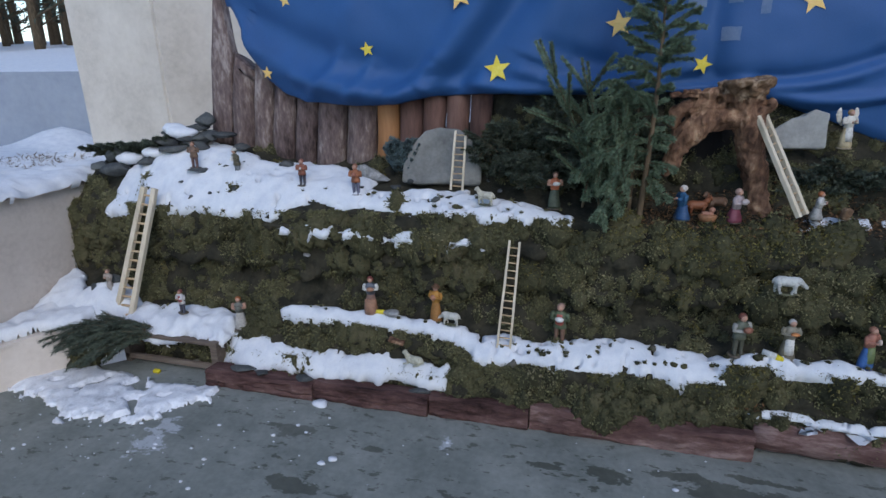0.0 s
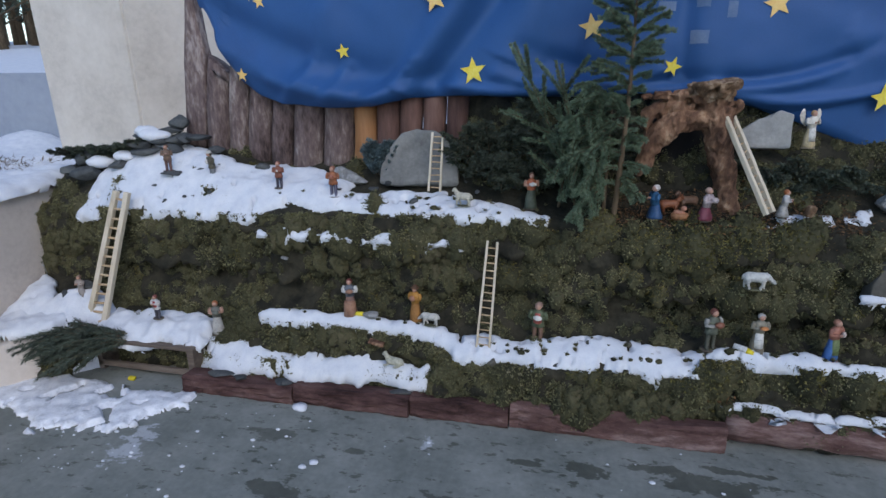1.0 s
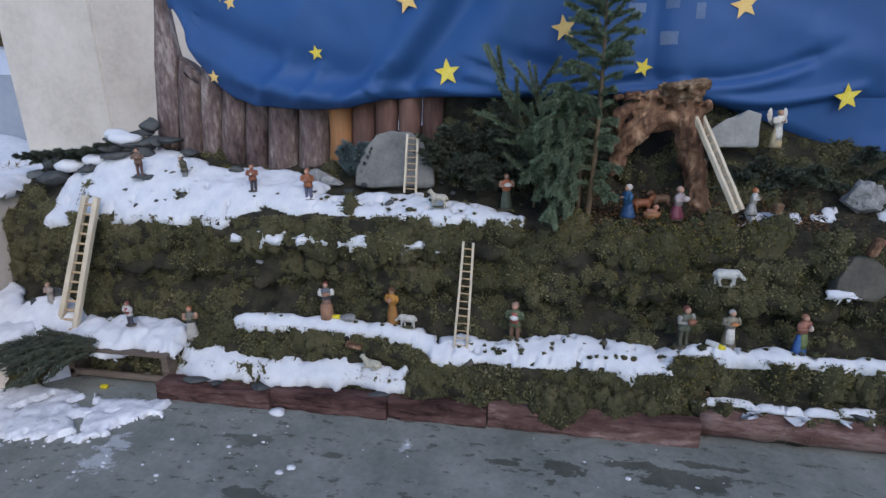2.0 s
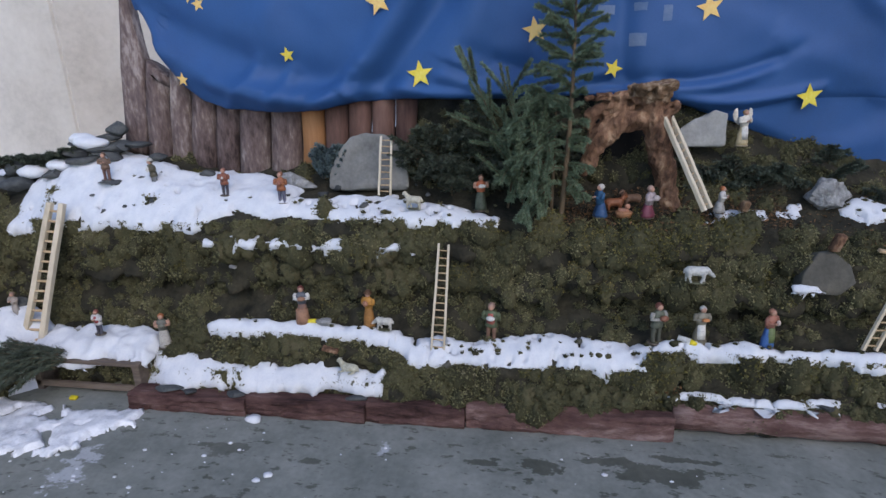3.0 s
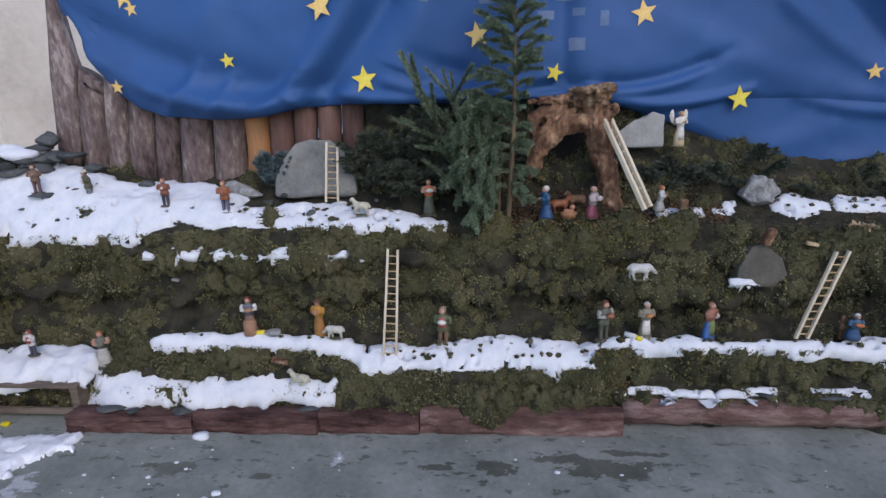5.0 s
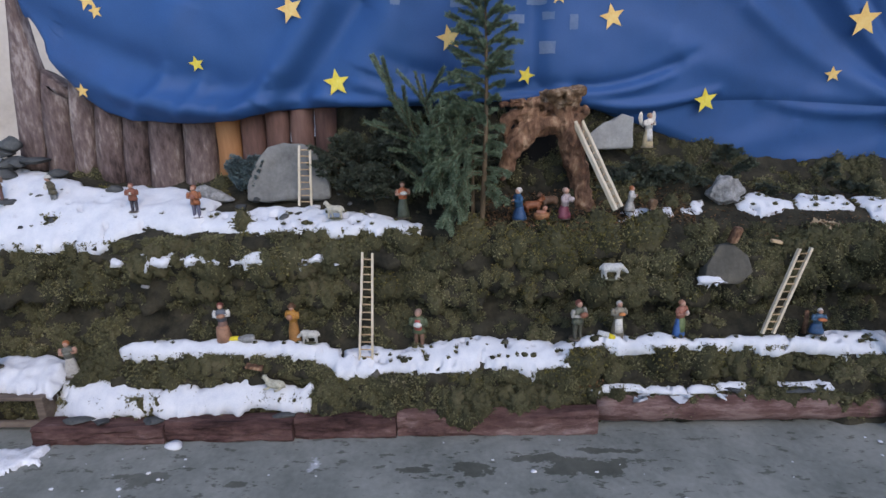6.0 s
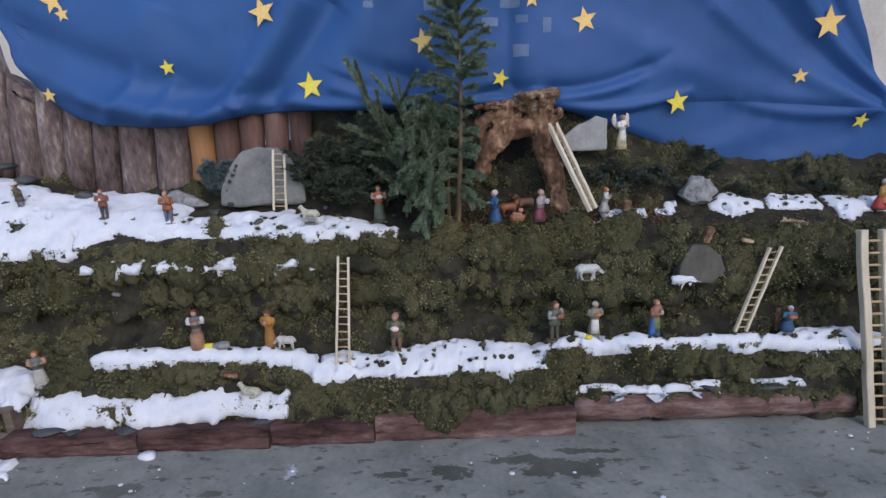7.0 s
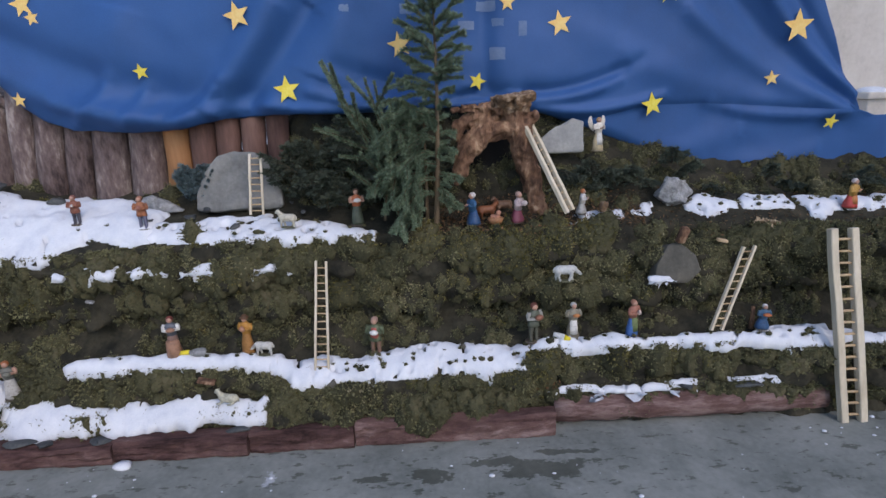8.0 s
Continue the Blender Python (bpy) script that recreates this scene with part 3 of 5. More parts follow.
for k, (a, b) in enumerate(((-.865, -.69), (-.6, -.47), (-.39, -.13), (-.08, -.005))):
    snow("snow_patch", "small snow patch caught on the mossy bank", a, b, C(2.124), C(2.168), SHELF, 0.022, 20 + k, hole=0.35, ragged=0.02, step=0.006, taper=0.25)
SHELF2 = ledge(1, 2, 0.15)
for k, (a, b, y) in enumerate(((1.07, 1.27, 2.0), (1.26, 1.42, 1.985), (1.42, 1.56, 1.988), (1.55, 1.67, 2.0), (1.79, 1.95, 2.0), (1.98, 2.06, 1.995))):
    snow("snow_patch", "thin snow scrap on the moss above the timber", a, b, C(y - 0.012), C(y + 0.02), SHELF2, 0.016, 30 + k, hole=0.5, ragged=0.014, step=0.006, taper=0.4)
snow("snow_cover", "patchy snow on the upper terrace", 1.68, 2.2, curve([(1.68, 2.3), (1.76, 2.265), (1.9, 2.3), (2.2, 2.305)]), curve([(1.68, 2.34), (1.83, 2.41), (1.94, 2.36), (2.0, 2.41), (2.2, 2.41)]), TOP, 0.026, 8, hole=0.45, ragged=0.018)
snow("snow_cover", "patchy snow on the upper terrace", 2.22, 3.1, curve([(2.22, 2.27), (2.28, 2.24), (2.36, 2.29), (3.1, 2.28)]), C(2.4), TOP, 0.026, 9, hole=0.45, ragged=0.02)
snow("snow_patch", "melting snow among litter on the upper terrace", 1.2, 1.56, curve([(1.2, 2.23), (1.4, 2.25), (1.56, 2.29)]), curve([(1.2, 2.28), (1.4, 2.32), (1.56, 2.35)]), TOP, 0.014, 10, hole=0.1, ragged=0.03)
snow("snow_patch", "small snow patch beside the brown stone", 1.46, 1.56, C(2.08), C(2.105), lambda x, y: 0.585 + (y - 2.08) * 0.3, 0.016, 11, hole=0.6, ragged=0.016, step=0.006)


def poking_moss(name, label, spots, seed):
    """Small tufts of moss and earth that poke through the melting snow."""
    rng = np.random.default_rng(seed)
    bm = bmesh.new()
    P, D = [], []
    for x0, x1, front, back, base, up, n in spots:
        for _ in range(n):
            x = rng.uniform(x0, x1)
            t = rng.random() ** 1.5
            y = front(x) + 0.012 + (back(x) - front(x) - 0.02) * t
            r = rng.uniform(0.003, 0.008) * (1 + rng.random() ** 4)
            g = bmesh.ops.create_icosphere(bm, subdivisions=2, radius=1)["verts"]
            c = Vector((x, y, base(x, y) + up))
            for v in g:
                q = v.co.copy()
                v.co = c + Vector((q.x * 1.3, q.y, q.z * 0.8)) * r * (1 + 0.5 * noise.noise(q * 2 + c * 30))
            for _ in range(9):
                d = rng.normal(0, 1, 3)
                d[2] = abs(d[2])
                d /= np.linalg.norm(d)
                P.append(np.array(c) + d * (1.2, .9, .75) * r)
                D.append(d)
    ob = thing(name, label, "moss", kind="stuff")
    tagged(part("tuft", bm, M_CLUMP, ob), kind="stuff")
    P, D = np.array(P), np.array(D)
    L = rng.uniform(0.004, 0.009, len(P))
    tagged(part("shoots", leaf_mesh("shoots", P, D, rng.normal(0, 1, P.shape), L, L * 0.25, M_MOSS), None, ob), kind="stuff")


poking_moss("moss_tufts", "dark moss tufts poking through thin snow on the ledges",
            [(-.02, 1.0, curve([(-.02, 2.0), (.08, 1.985), (1, 2.0)]), C(2.1), MID, .035, 44), (1.0, 2.25, C(2.02), C(2.09), MID, .035, 34), (-.85, -.05, C(2.035), C(2.09), MID, .042, 10),
             (-.62, .36, C(2.2), C(2.32), TOP, .024, 24), (-1.8, -.7, C(2.2), C(2.45), TOP, .032, 7), (1.7, 2.2, C(2.3), C(2.39), TOP, .022, 26), (2.25, 2.9, C(2.29), C(2.39), TOP, .022, 20)], 77)
GZ = lambda x, y: gz(x, y)
snow("snow_cover", "deep smooth snow sloping down from the plaster wall", -2.2, -1.7, curve([(-2.2, 1.78), (-2.06, 1.86), (-1.85, 1.85), (-1.7, 1.97)]), curve([(-2.2, 2.2), (-2.07, 2.13), (-2.0, 2.06), (-1.85, 2.16), (-1.7, 2.12)]), GZ, 0.05, 12, hole=0.6, ragged=0.02, step=0.01)
snow("snow_cover", "thick snow capping the low plaster wall", -3.1, -2.16, C(-1.0), C(3.0), lambda x, y: 0.8 + 0.02 * noise.noise(Vector((x * 3, y * 3, 0))), 0.07, 13, hole=0.9, ragged=0.012, step=0.02, edge=0.04)
bm = bmesh.new()
lower = [bm.verts.new((x, y, -.01)) for x, y in ((-2.21, 1.2), (-2.1, 1.52), (-1.97, 1.7), (-1.86, 1.86), (-1.86, 2.0), (-2.21, 2.0))]
upper = [bm.verts.new((v.co.x - .02, v.co.y + .03, .21 + .06 * (v.co.y - 1.7))) for v in lower]
bm.faces.new(upper)
for k in range(6):
    bm.faces.new((lower[k], lower[(k + 1) % 6], upper[(k + 1) % 6], upper[k]))
bmesh.ops.bevel(bm, geom=list(bm.edges), offset=0.02, segments=3, affect="EDGES")
tagged(new("wall_plinth", bm_mesh("wall_plinth", bm, M_PLASTER, False)), "low stained tan plaster plinth at the foot of the wall", "wall", kind="structure")
snow("snow_cover", "smooth snow lying on the plaster plinth", -2.2, -1.84, curve([(-2.2, 1.5), (-2.1, 1.62), (-1.97, 1.79), (-1.84, 1.87)]), C(2.02), lambda x, y: 0.215 + 0.06 * (y - 1.7), 0.045, 19, hole=0.9, ragged=0.018, step=0.01)
FLAT = lambda x, y: 0.0
snow("snow_heap", "trampled slushy snow on the yard", -2.15, -1.08, curve([(-2.15, 1.62), (-1.6, 1.5), (-1.3, 1.55), (-1.08, 1.8)]), curve([(-2.15, 1.8), (-1.8, 1.88), (-1.5, 1.82), (-1.08, 1.87)]), FLAT, 0.026, 14, hole=0.22, ragged=0.07, scale=10, material=M_SLUSH)


# ---- timber edging ----
def beam(x0, x1, y0, y1, h, seed, tilt=0.0):
    rnd = random.Random(seed)
    bm = bmesh.new()
    L = x1 - x0
    n = max(6, int(L / 0.018))
    prof = [(0, 0.012), (-.03, 0.16), (0.02, 0.33), (-.02, 0.5), (0.03, 0.68), (0.0, 0.86), (0.12, 1.0), (0.5, 1.01), (0.9, 1.0), (1, 0.85), (1, 0.0), (0.1, 0.0)]
    rings = []
    for i in range(n + 1):
        x = L * i / n
        ring = []
        for k, (u, v) in enumerate(prof):
            p = Vector((x * 6 + seed, u * 2, v * 2))
            crack = 0.012 * noise.noise(p * 1.3) + 0.008 * noise.noise(Vector((x * 25 + seed, u * 6, v * 14)))
            ring.append(bm.verts.new((x - L / 2, (y1 - y0) * (u - 0.5) + crack, max(0.0, h * v + (0.014 * noise.noise(p) if v > 0.1 else 0) + tilt * (x / L)))))
        rings.append(ring)
    for a, b in zip(rings, rings[1:]):
        for k in range(len(prof)):
            bm.faces.new((a[k], a[(k + 1) % len(prof)], b[(k + 1) % len(prof)], b[k]))
    bm.faces.new(rings[0])
    bm.faces.new(rings[-1][::-1])
    ob = new("timber_beam", bm_mesh("timber_beam", bm, M_BEAM, False))
    ob.location = ((x0 + x1) / 2, (y0 + y1) / 2, 0)
    tagged(ob, "weathered reddish timber beam edging the bank on the concrete", "beam", "timber edging")


for k, b in enumerate(((-1.2, -0.67, 1.866, 1.965, 0.072), (-0.665, -0.155, 1.88, 1.965, 0.08), (-0.15, 0.255, 1.895, 1.965, 0.088), (0.26, 1.06, 1.905, 1.97, 0.1))):
    beam(*b, seed=k + 1)
bm = bmesh.new()
rr = random.Random(3)
tube(bm, [(x, 2.02 + 0.006 * math.sin(x * 3), 0.062) for x in np.linspace(1.07, 2.22, 16)], [0.062 + 0.004 * math.sin(x * 9) for x in range(16)], 14, wob=0.04, rnd=rr)
tagged(new("timber_log", bm_mesh("timber_log", bm, M_BEAM)), "round reddish timber log edging the bank", "log", "timber edging")

# ---- wooden crate under the lower snow ----
crate = thing("wooden_crate", "grey weathered wooden crate half buried under snow", "crate", (-1.45, 2.0, 0))
for lo, hi, nm in (((-.28, -.06, .155), (.27, .13, .172), "top_board"), ((.22, -.045, .0), (.255, .12, .155), "end_board"), ((-.28, -.045, .02), (.22, -.03, .05), "slat"),
                   ((-.28, .06, .0), (.22, .075, .155), "back_board"), ((-.28, -.045, .0), (-.25, .06, .155), "end_board")):
    bm = bmesh.new()
    box(bm, lo, hi, 0.003)
    part(nm, bm, M_BOARD, crate, smooth=False)
snow("snow_cover", "deep rounded snow heaped on the wooden crate", -1.76, -1.15, curve([(-1.76, 1.95), (-1.6, 1.935), (-1.35, 1.955), (-1.15, 1.96)]), C(2.16), lambda x, y: 0.165 + 0.05 * max(0, (y - 1.95) / 0.2) + 0.022 * noise.noise(Vector((x * 7, y * 7, 5))) - 0.5 * max(0, 1.955 - y), 0.055, 15, hole=0.8, ragged=0.03, edge=0.022)

# ---- palisade ----
fence = thing("log_palisade", "palisade of upright weathered round logs behind the terrace", "fence", (-0.016, 2.63, 0.85))
edges = [-1.43, -1.3, -1.185, -1.055, -0.93, -0.765, -0.605, -0.485, -0.365, -0.25, -0.135, -0.03]
bottoms = [.98, .93, .92, .91, .89, .9, .93, 1.0, .95, .96, .96, .96]
rl = random.Random(8)
for k in range(len(edges) - 1):
    w = edges[k + 1] - edges[k] - 0.004
    bm = bmesh.new()
    x = (edges[k] + edges[k + 1]) / 2
    z0, z1 = 0.84 - 0.85, (1.46 if k == 0 else 1.5) - 0.85
    n = 14
    off = Vector((k * 5.1, 0, 0))
    pts = [(x + 0.003 * math.sin(i * 0.5 + k), 0, z0 + (z1 - z0) * i / n) for i in range(n + 1)]
    tube(bm, pts, [w / 2] * (n + 1), 14)
    for v in bm.verts:
        p = Vector((v.co.x * 12, v.co.y * 12, v.co.z * 3)) + off
        v.co.y += 0.006 * noise.noise(p * 2)
        v.co.x += 0.004 * noise.noise(p * 2.5)
        v.co.x += 0.1 * (v.co.z - 0.1) * max(0, 0.15 - x)
        if k == 0 and v.co.z > z1 - 0.05:
            v.co.z -= abs(v.co.x - x) * 0.8
    m = M_LOG_NEW if k == 6 else (M_LOG_RED if k > 6 else M_LOG)
    part("log", bm, m, fence, "orange log stripped of its bark" if k == 6 else "")
bm = bmesh.new()
vs = [(-1.55, -.03, .1), (-1.43, -.03, .1), (-1.435, -.03, .58), (-1.55, -.03, 1.02), (-1.55, .03, .1), (-1.43, .03, .1), (-1.435, .03, .58), (-1.55, .03, 1.02)]
v = [bm.verts.new(c) for c in vs]
for f in ((0, 1, 2, 3), (7, 6, 5, 4), (0, 4, 5, 1), (1, 5, 6, 2), (2, 6, 7, 3), (3, 7, 4, 0)):
    bm.faces.new([v[i] for i in f])
bmesh.ops.subdivide_edges(bm, edges=bm.edges, cuts=5, use_grid_fill=True)
for q in bm.verts:
    q.co.x += 0.16 * (q.co.z - 0.1)
    q.co += Vector((noise.noise(q.co * 14), noise.noise(q.co * 14 + Vector((9, 0, 0))), 0)) * 0.008
part("plank", bm, M_LOG, fence, "tall grey plank with a slanting top")


# ---- blue cloth ----
HEM = curve([(-1.32, 1.66), (-1.255, 1.54), (-1.22, 1.43), (-1.143, 1.323), (-1.058, 1.257), (-.94, 1.218), (-.645, 1.203), (-.475, 1.208), (-.31, 1.245), (-.08, 1.258), (.29, 1.254), (.7, 1.268), (1.0, 1.255), (1.126, 1.226), (1.34, 1.156), (1.476, 1.1), (1.63, 1.03), (1.784, .976), (1.92, .948), (2.064, .934), (2.344, .919), (2.82, .894), (3.4, .88)])
# x0, z0, x1, z1, depth, width of each fold
FOLDS = [(-1.25, 1.5, -.55, 1.24, .02, .035), (-1.0, 1.33, -.2, 1.29, .018, .03), (-1.2, 1.62, -.3, 1.32, -.018, .05), (-.35, 1.27, -.02, 1.72, .03, .05), (-.28, 1.25, .12, 1.7, -.025, .045),
         (-.9, 1.24, -.75, 1.4, .014, .02), (-.7, 1.22, -.6, 1.36, .015, .02), (-.5, 1.23, -.3, 1.38, .013, .02), (.0, 1.28, .7, 1.33, .018, .02), (.2, 1.32, .9, 1.29, .015, .018)]
FOLDS += [(.3, 1.42, .95, 1.31, -.014, .03), (.55, 1.3, .6, 1.75, .02, .04), (.86, 1.3, .84, 1.75, -.02, .035), (1.05, 1.29, 1.4, 1.34, .014, .018), (1.08, 1.25, 1.6, 1.27, .013, .016),
          (1.1, 1.32, 1.5, 1.42, -.012, .02), (1.75, 1.66, 2.6, 1.2, .016, .03), (1.95, 1.75, 2.62, 1.22, -.018, .028), (2.1, 1.75, 2.63, 1.25, .022, .022), (2.25, 1.75, 2.62, 1.3, -.018, .018)]
FOLDS += [(1.45, 1.5, 2.4, 1.22, .01, .05), (2.0, 1.22, 2.6, 1.19, .01, .02), (1.7, 1.02, 2.1, 1.12, .008, .05), (2.0, .95, 2.5, 1.02, .006, .04), (-.75, 1.3, -.65, 1.7, .015, .06), (.15, 1.4, .3, 1.75, .018, .06)]


def cloth_y(x, z):
    y = 2.525 + 0.12 * np.clip((x - 0.9) / 1.2, 0, 1)
    y += 0.022 * noise.noise(Vector((x * 2.1, z * 3.3, 1.7))) + 0.006 * noise.noise(Vector((x * 9, z * 9, 4)))
    for x0, z0, x1, z1, a, w in FOLDS:
        dx, dz = x1 - x0, z1 - z0
        t = max(-0.15, min(1.15, ((x - x0) * dx + (z - z0) * dz) / (dx * dx + dz * dz)))
        sag = 0.05 * (dx * dx + dz * dz) ** 0.5 * 4 * t * (1 - t)
        q = (x - x0 - t * dx) ** 2 + (z - z0 - t * dz + sag) ** 2
        if q < 9 * w * w:
            y -= 1.8 * a * math.exp(-q / (2 * w * w)) * (1 if 0 < t < 1 else 0.6)
    return float(min(y, 2.566 + 0.12 * np.clip((x - 0.9) / 1.2, 0, 1)))


def cloth_sheet(name, label, x0, x1, bottom, top, lift=0.0):
    nx, nz = int((x1 - x0) / 0.016), 70
    verts = []
    for i in range(nx + 1):
        x = x0 + (x1 - x0) * i / nx
        b, t = bottom(x), top(x)
        for j in range(nz + 1):
            s = (j / nz) ** 1.15
            z = b + (t - b) * s + (0.008 * noise.noise(Vector((x * 11, 0, 3))) if j == 0 else 0)
            xx = x
            y = cloth_y(x, z) - lift
            if z - b < 0.05:
                y += 0.02 * (1 - (z - b) / 0.05) ** 2
            verts.append((xx, y, z))
    faces = [(i * (nz + 1) + j, (i + 1) * (nz + 1) + j, (i + 1) * (nz + 1) + j + 1, i * (nz + 1) + j + 1) for i in range(nx) for j in range(nz)]
    ob = new(name, mesh_of(name, verts, faces, M_CLOTH))
    md = ob.modifiers.new("thickness", "SOLIDIFY")
    md.thickness, md.offset = 0.003, 1
    return tagged(ob, label, "cloth", kind="")


def OVER(x):
    """The hem of the upper sheet, which overlaps the lower one on its long side."""
    t = min(1, max(0, (x - 1.12) / 0.5))
    return HEM(x) + (1.235 - 0.073 * max(0, x - 1.9) - HEM(x)) * t * t * (3 - 2 * t)


cloth_sheet("backdrop_cloth", "royal blue cloth draped in folds as night sky", -1.34, 2.655, OVER, lambda x: 1.95 if x < 2.25 else max(1.19, 1.95 - (x - 2.25) * 1.9))
cloth_sheet("backdrop_cloth", "lower strip of royal blue cloth hanging over the bank", 1.05, 3.6, lambda x: HEM(x) - 0.002, lambda x: 1.3 - 0.135 * min(1, max(0, x - 2.3) / 0.45), lift=-0.012)


def star(x, z, r, turn, m, label):
    bm = bmesh.new()
    pts = []
    for k in range(10):
        a = math.pi / 2 + turn + k * math.pi / 5
        q = r if k % 2 == 0 else r * 0.43
        pts.append((x + q * math.cos(a), z + q * math.sin(a)))
    cy = cloth_y(x, z)
    lean = (cloth_y(x, z + r) - cloth_y(x, z - r)) / (2 * r) * 0.6
    turned = (cloth_y(x + r, z) - cloth_y(x - r, z)) / (2 * r) * 0.6
    proud = max([0] + [cy + lean * (pz - z) + turned * (px - x) - cloth_y(px, pz) for px, pz in pts])
    def yy(px, pz):
        return cy + lean * (pz - z) + turned * (px - x) - min(proud, 0.03) - 0.005
    front = [bm.verts.new((px - x, yy(px, pz) - cy, pz - z)) for px, pz in pts]
    backv = [bm.verts.new((px - x, yy(px, pz) - cy + 0.002, pz - z)) for px, pz in pts]
    c0, c1 = bm.verts.new((0, yy(x, z) - cy - 0.001, 0)), bm.verts.new((0, yy(x, z) - cy + 0.002, 0))
    for k in range(10):
        j = (k + 1) % 10
        bm.faces.new((c0, front[k], front[j]))
        bm.faces.new((c1, backv[j], backv[k]))
        bm.faces.new((front[k], backv[k], backv[j], front[j]))
    ob = new("paper_star", bm_mesh("paper_star", bm, m, False))
    ob.location = (x, cy, z)
    tagged(ob, label, "star", "stars on the cloth")


for x, z, r, a, o in ((-1.0, 1.67, .032, 10, 1), (-.165, 1.655, .06, 14, 1), (-.6, 1.45, .034, 8, 0), (-1.12, 1.35, .032, -8, 1), (0, 1.36, .06, 6, 0), (.49, 1.53, .055, 10, 1), (.82, 1.372, .04, -18, 0),
                      (1.18, 1.6, .055, 12, 1), (2.285, 1.57, .075, 4, 1), (2.2, 1.348, .036, 8, 1), (2.505, 1.143, .038, -10, 0), (1.622, 1.25, .056, 10, 0), (.95, 1.685, .036, 0, 1), (-1.03, 1.72, .05, 12, 1), (1.66, 1.72, .05, 8, 0)):
    star(x, z, r, radians(a), M_STAR_O if o else M_STAR, "orange-yellow five-pointed card star pinned to the cloth" if o else "yellow five-pointed card star pinned to the cloth")


# paler pieces in front of the cloth stand in for patches of light
M_LIGHT_PATCH = mat("lit_blue_cloth", [(0.075, 0.135, 0.26), (0.12, 0.18, 0.3), (0.17, 0.23, 0.34)], 9, 120, 0.7, 0.1, 0.001, spec=0.3)
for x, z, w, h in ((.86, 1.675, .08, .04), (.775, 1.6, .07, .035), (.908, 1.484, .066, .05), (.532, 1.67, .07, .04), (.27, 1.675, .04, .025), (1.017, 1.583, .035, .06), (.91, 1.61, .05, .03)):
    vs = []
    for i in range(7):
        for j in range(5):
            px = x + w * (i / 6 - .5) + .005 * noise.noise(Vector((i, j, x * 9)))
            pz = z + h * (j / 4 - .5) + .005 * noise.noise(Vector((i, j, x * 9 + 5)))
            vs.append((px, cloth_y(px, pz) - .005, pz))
    me = mesh_of("light_patch", vs, [(i * 5 + j, i * 5 + 5 + j, i * 5 + 6 + j, i * 5 + 1 + j) for i in range(6) for j in range(4)], M_LIGHT_PATCH)
    tagged(new("light_patch", me), "pale rectangle standing in for light on the blue cloth", "patch", "patches on the cloth")


# ---- ladders ----
def ladder(foot_l, foot_r, top_l, top_r, rungs, thick, rung_t, label, flat=1.0):
    fl, fr, tl, tr = (Vector(p) for p in (foot_l, foot_r, top_l, top_r))
    org = (fl + fr) / 2
    ob = thing("ladder", label, "ladder", org, group="wooden ladders")
    across = (fr - fl).normalized()
    rnd = random.Random(int(abs(org.x * 1000)))
    for a, b in ((fl, tl), (fr, tr)):
        d = (b - a).normalized()
        out = across.cross(d).normalized()
        ac = d.cross(out).normalized()
        bm = bmesh.new()
        n = 8
        rings = []
        for i in range(n + 1):
            c = a - org + (b - a) * (i / n) + across * rnd.uniform(-1, 1) * thick * 0.08
            rings.append([bm.verts.new(c + ac * sx * thick / 2 + out * sy * thick * flat / 2) for sx, sy in ((-1, -.8), (-.8, -1), (.8, -1), (1, -.8), (1, .8), (.8, 1), (-.8, 1), (-1, .8))])
        for r0, r1 in zip(rings, rings[1:]):
            for k in range(8):
                bm.faces.new((r0[k], r0[(k + 1) % 8], r1[(k + 1) % 8], r1[k]))
        bm.faces.new(rings[0])
        bm.faces.new(rings[-1][::-1])
        part("rail", bm, M_LADDER, ob, smooth=False)
    for k in range(rungs):
        t = (k + 0.6) / rungs * 0.97
        a, b = fl + (tl - fl) * t - org, fr + (tr - fr) * t - org
        a += Vector((0, 0, rnd.uniform(-1, 1) * 0.002))
        bm = bmesh.new()
        tube(bm, [a, (a + b) / 2, b], [rung_t / 2] * 3, 6)
        part("rung", bm, M_RUNG, ob)
    return ob


ladder((-1.815, 2.02, .19), (-1.725, 2.02, .19), (-1.64, 2.17, .835), (-1.58, 2.17, .83), 14, .026, .012, "tall pale wooden ladder leaning on the snowy bank", 0.9)
ladder((.105, 2.005, .25), (.158, 2.005, .25), (.13, 2.125, .71), (.17, 2.125, .706), 15, .009, .006, "slim pale wooden ladder leaning on the mossy bank")
ladder((-.157, 2.3, .865), (-.105, 2.3, .865), (-.152, 2.37, 1.11), (-.106, 2.37, 1.11), 9, .009, .006, "small pale wooden ladder leaning on the grey boulder")
ladder((1.142, 2.17, .855), (1.172, 2.2, .86), (.99, 2.3, 1.19), (1.018, 2.34, 1.205), 12, .017, .006, "pale wooden ladder leaning on the hollow stump")
ladder((1.72, 2.04, .37), (1.77, 2.05, .365), (1.855, 2.115, .7), (1.91, 2.125, .7), 11, .012, .006, "small pale wooden ladder leaning at a slant on the bank")
ladder((2.245, 1.905, .0), (2.325, 1.905, .0), (2.175, 2.07, .775), (2.26, 2.07, .775), 16, .03, .011, "large pale wooden ladder standing on the concrete yard")


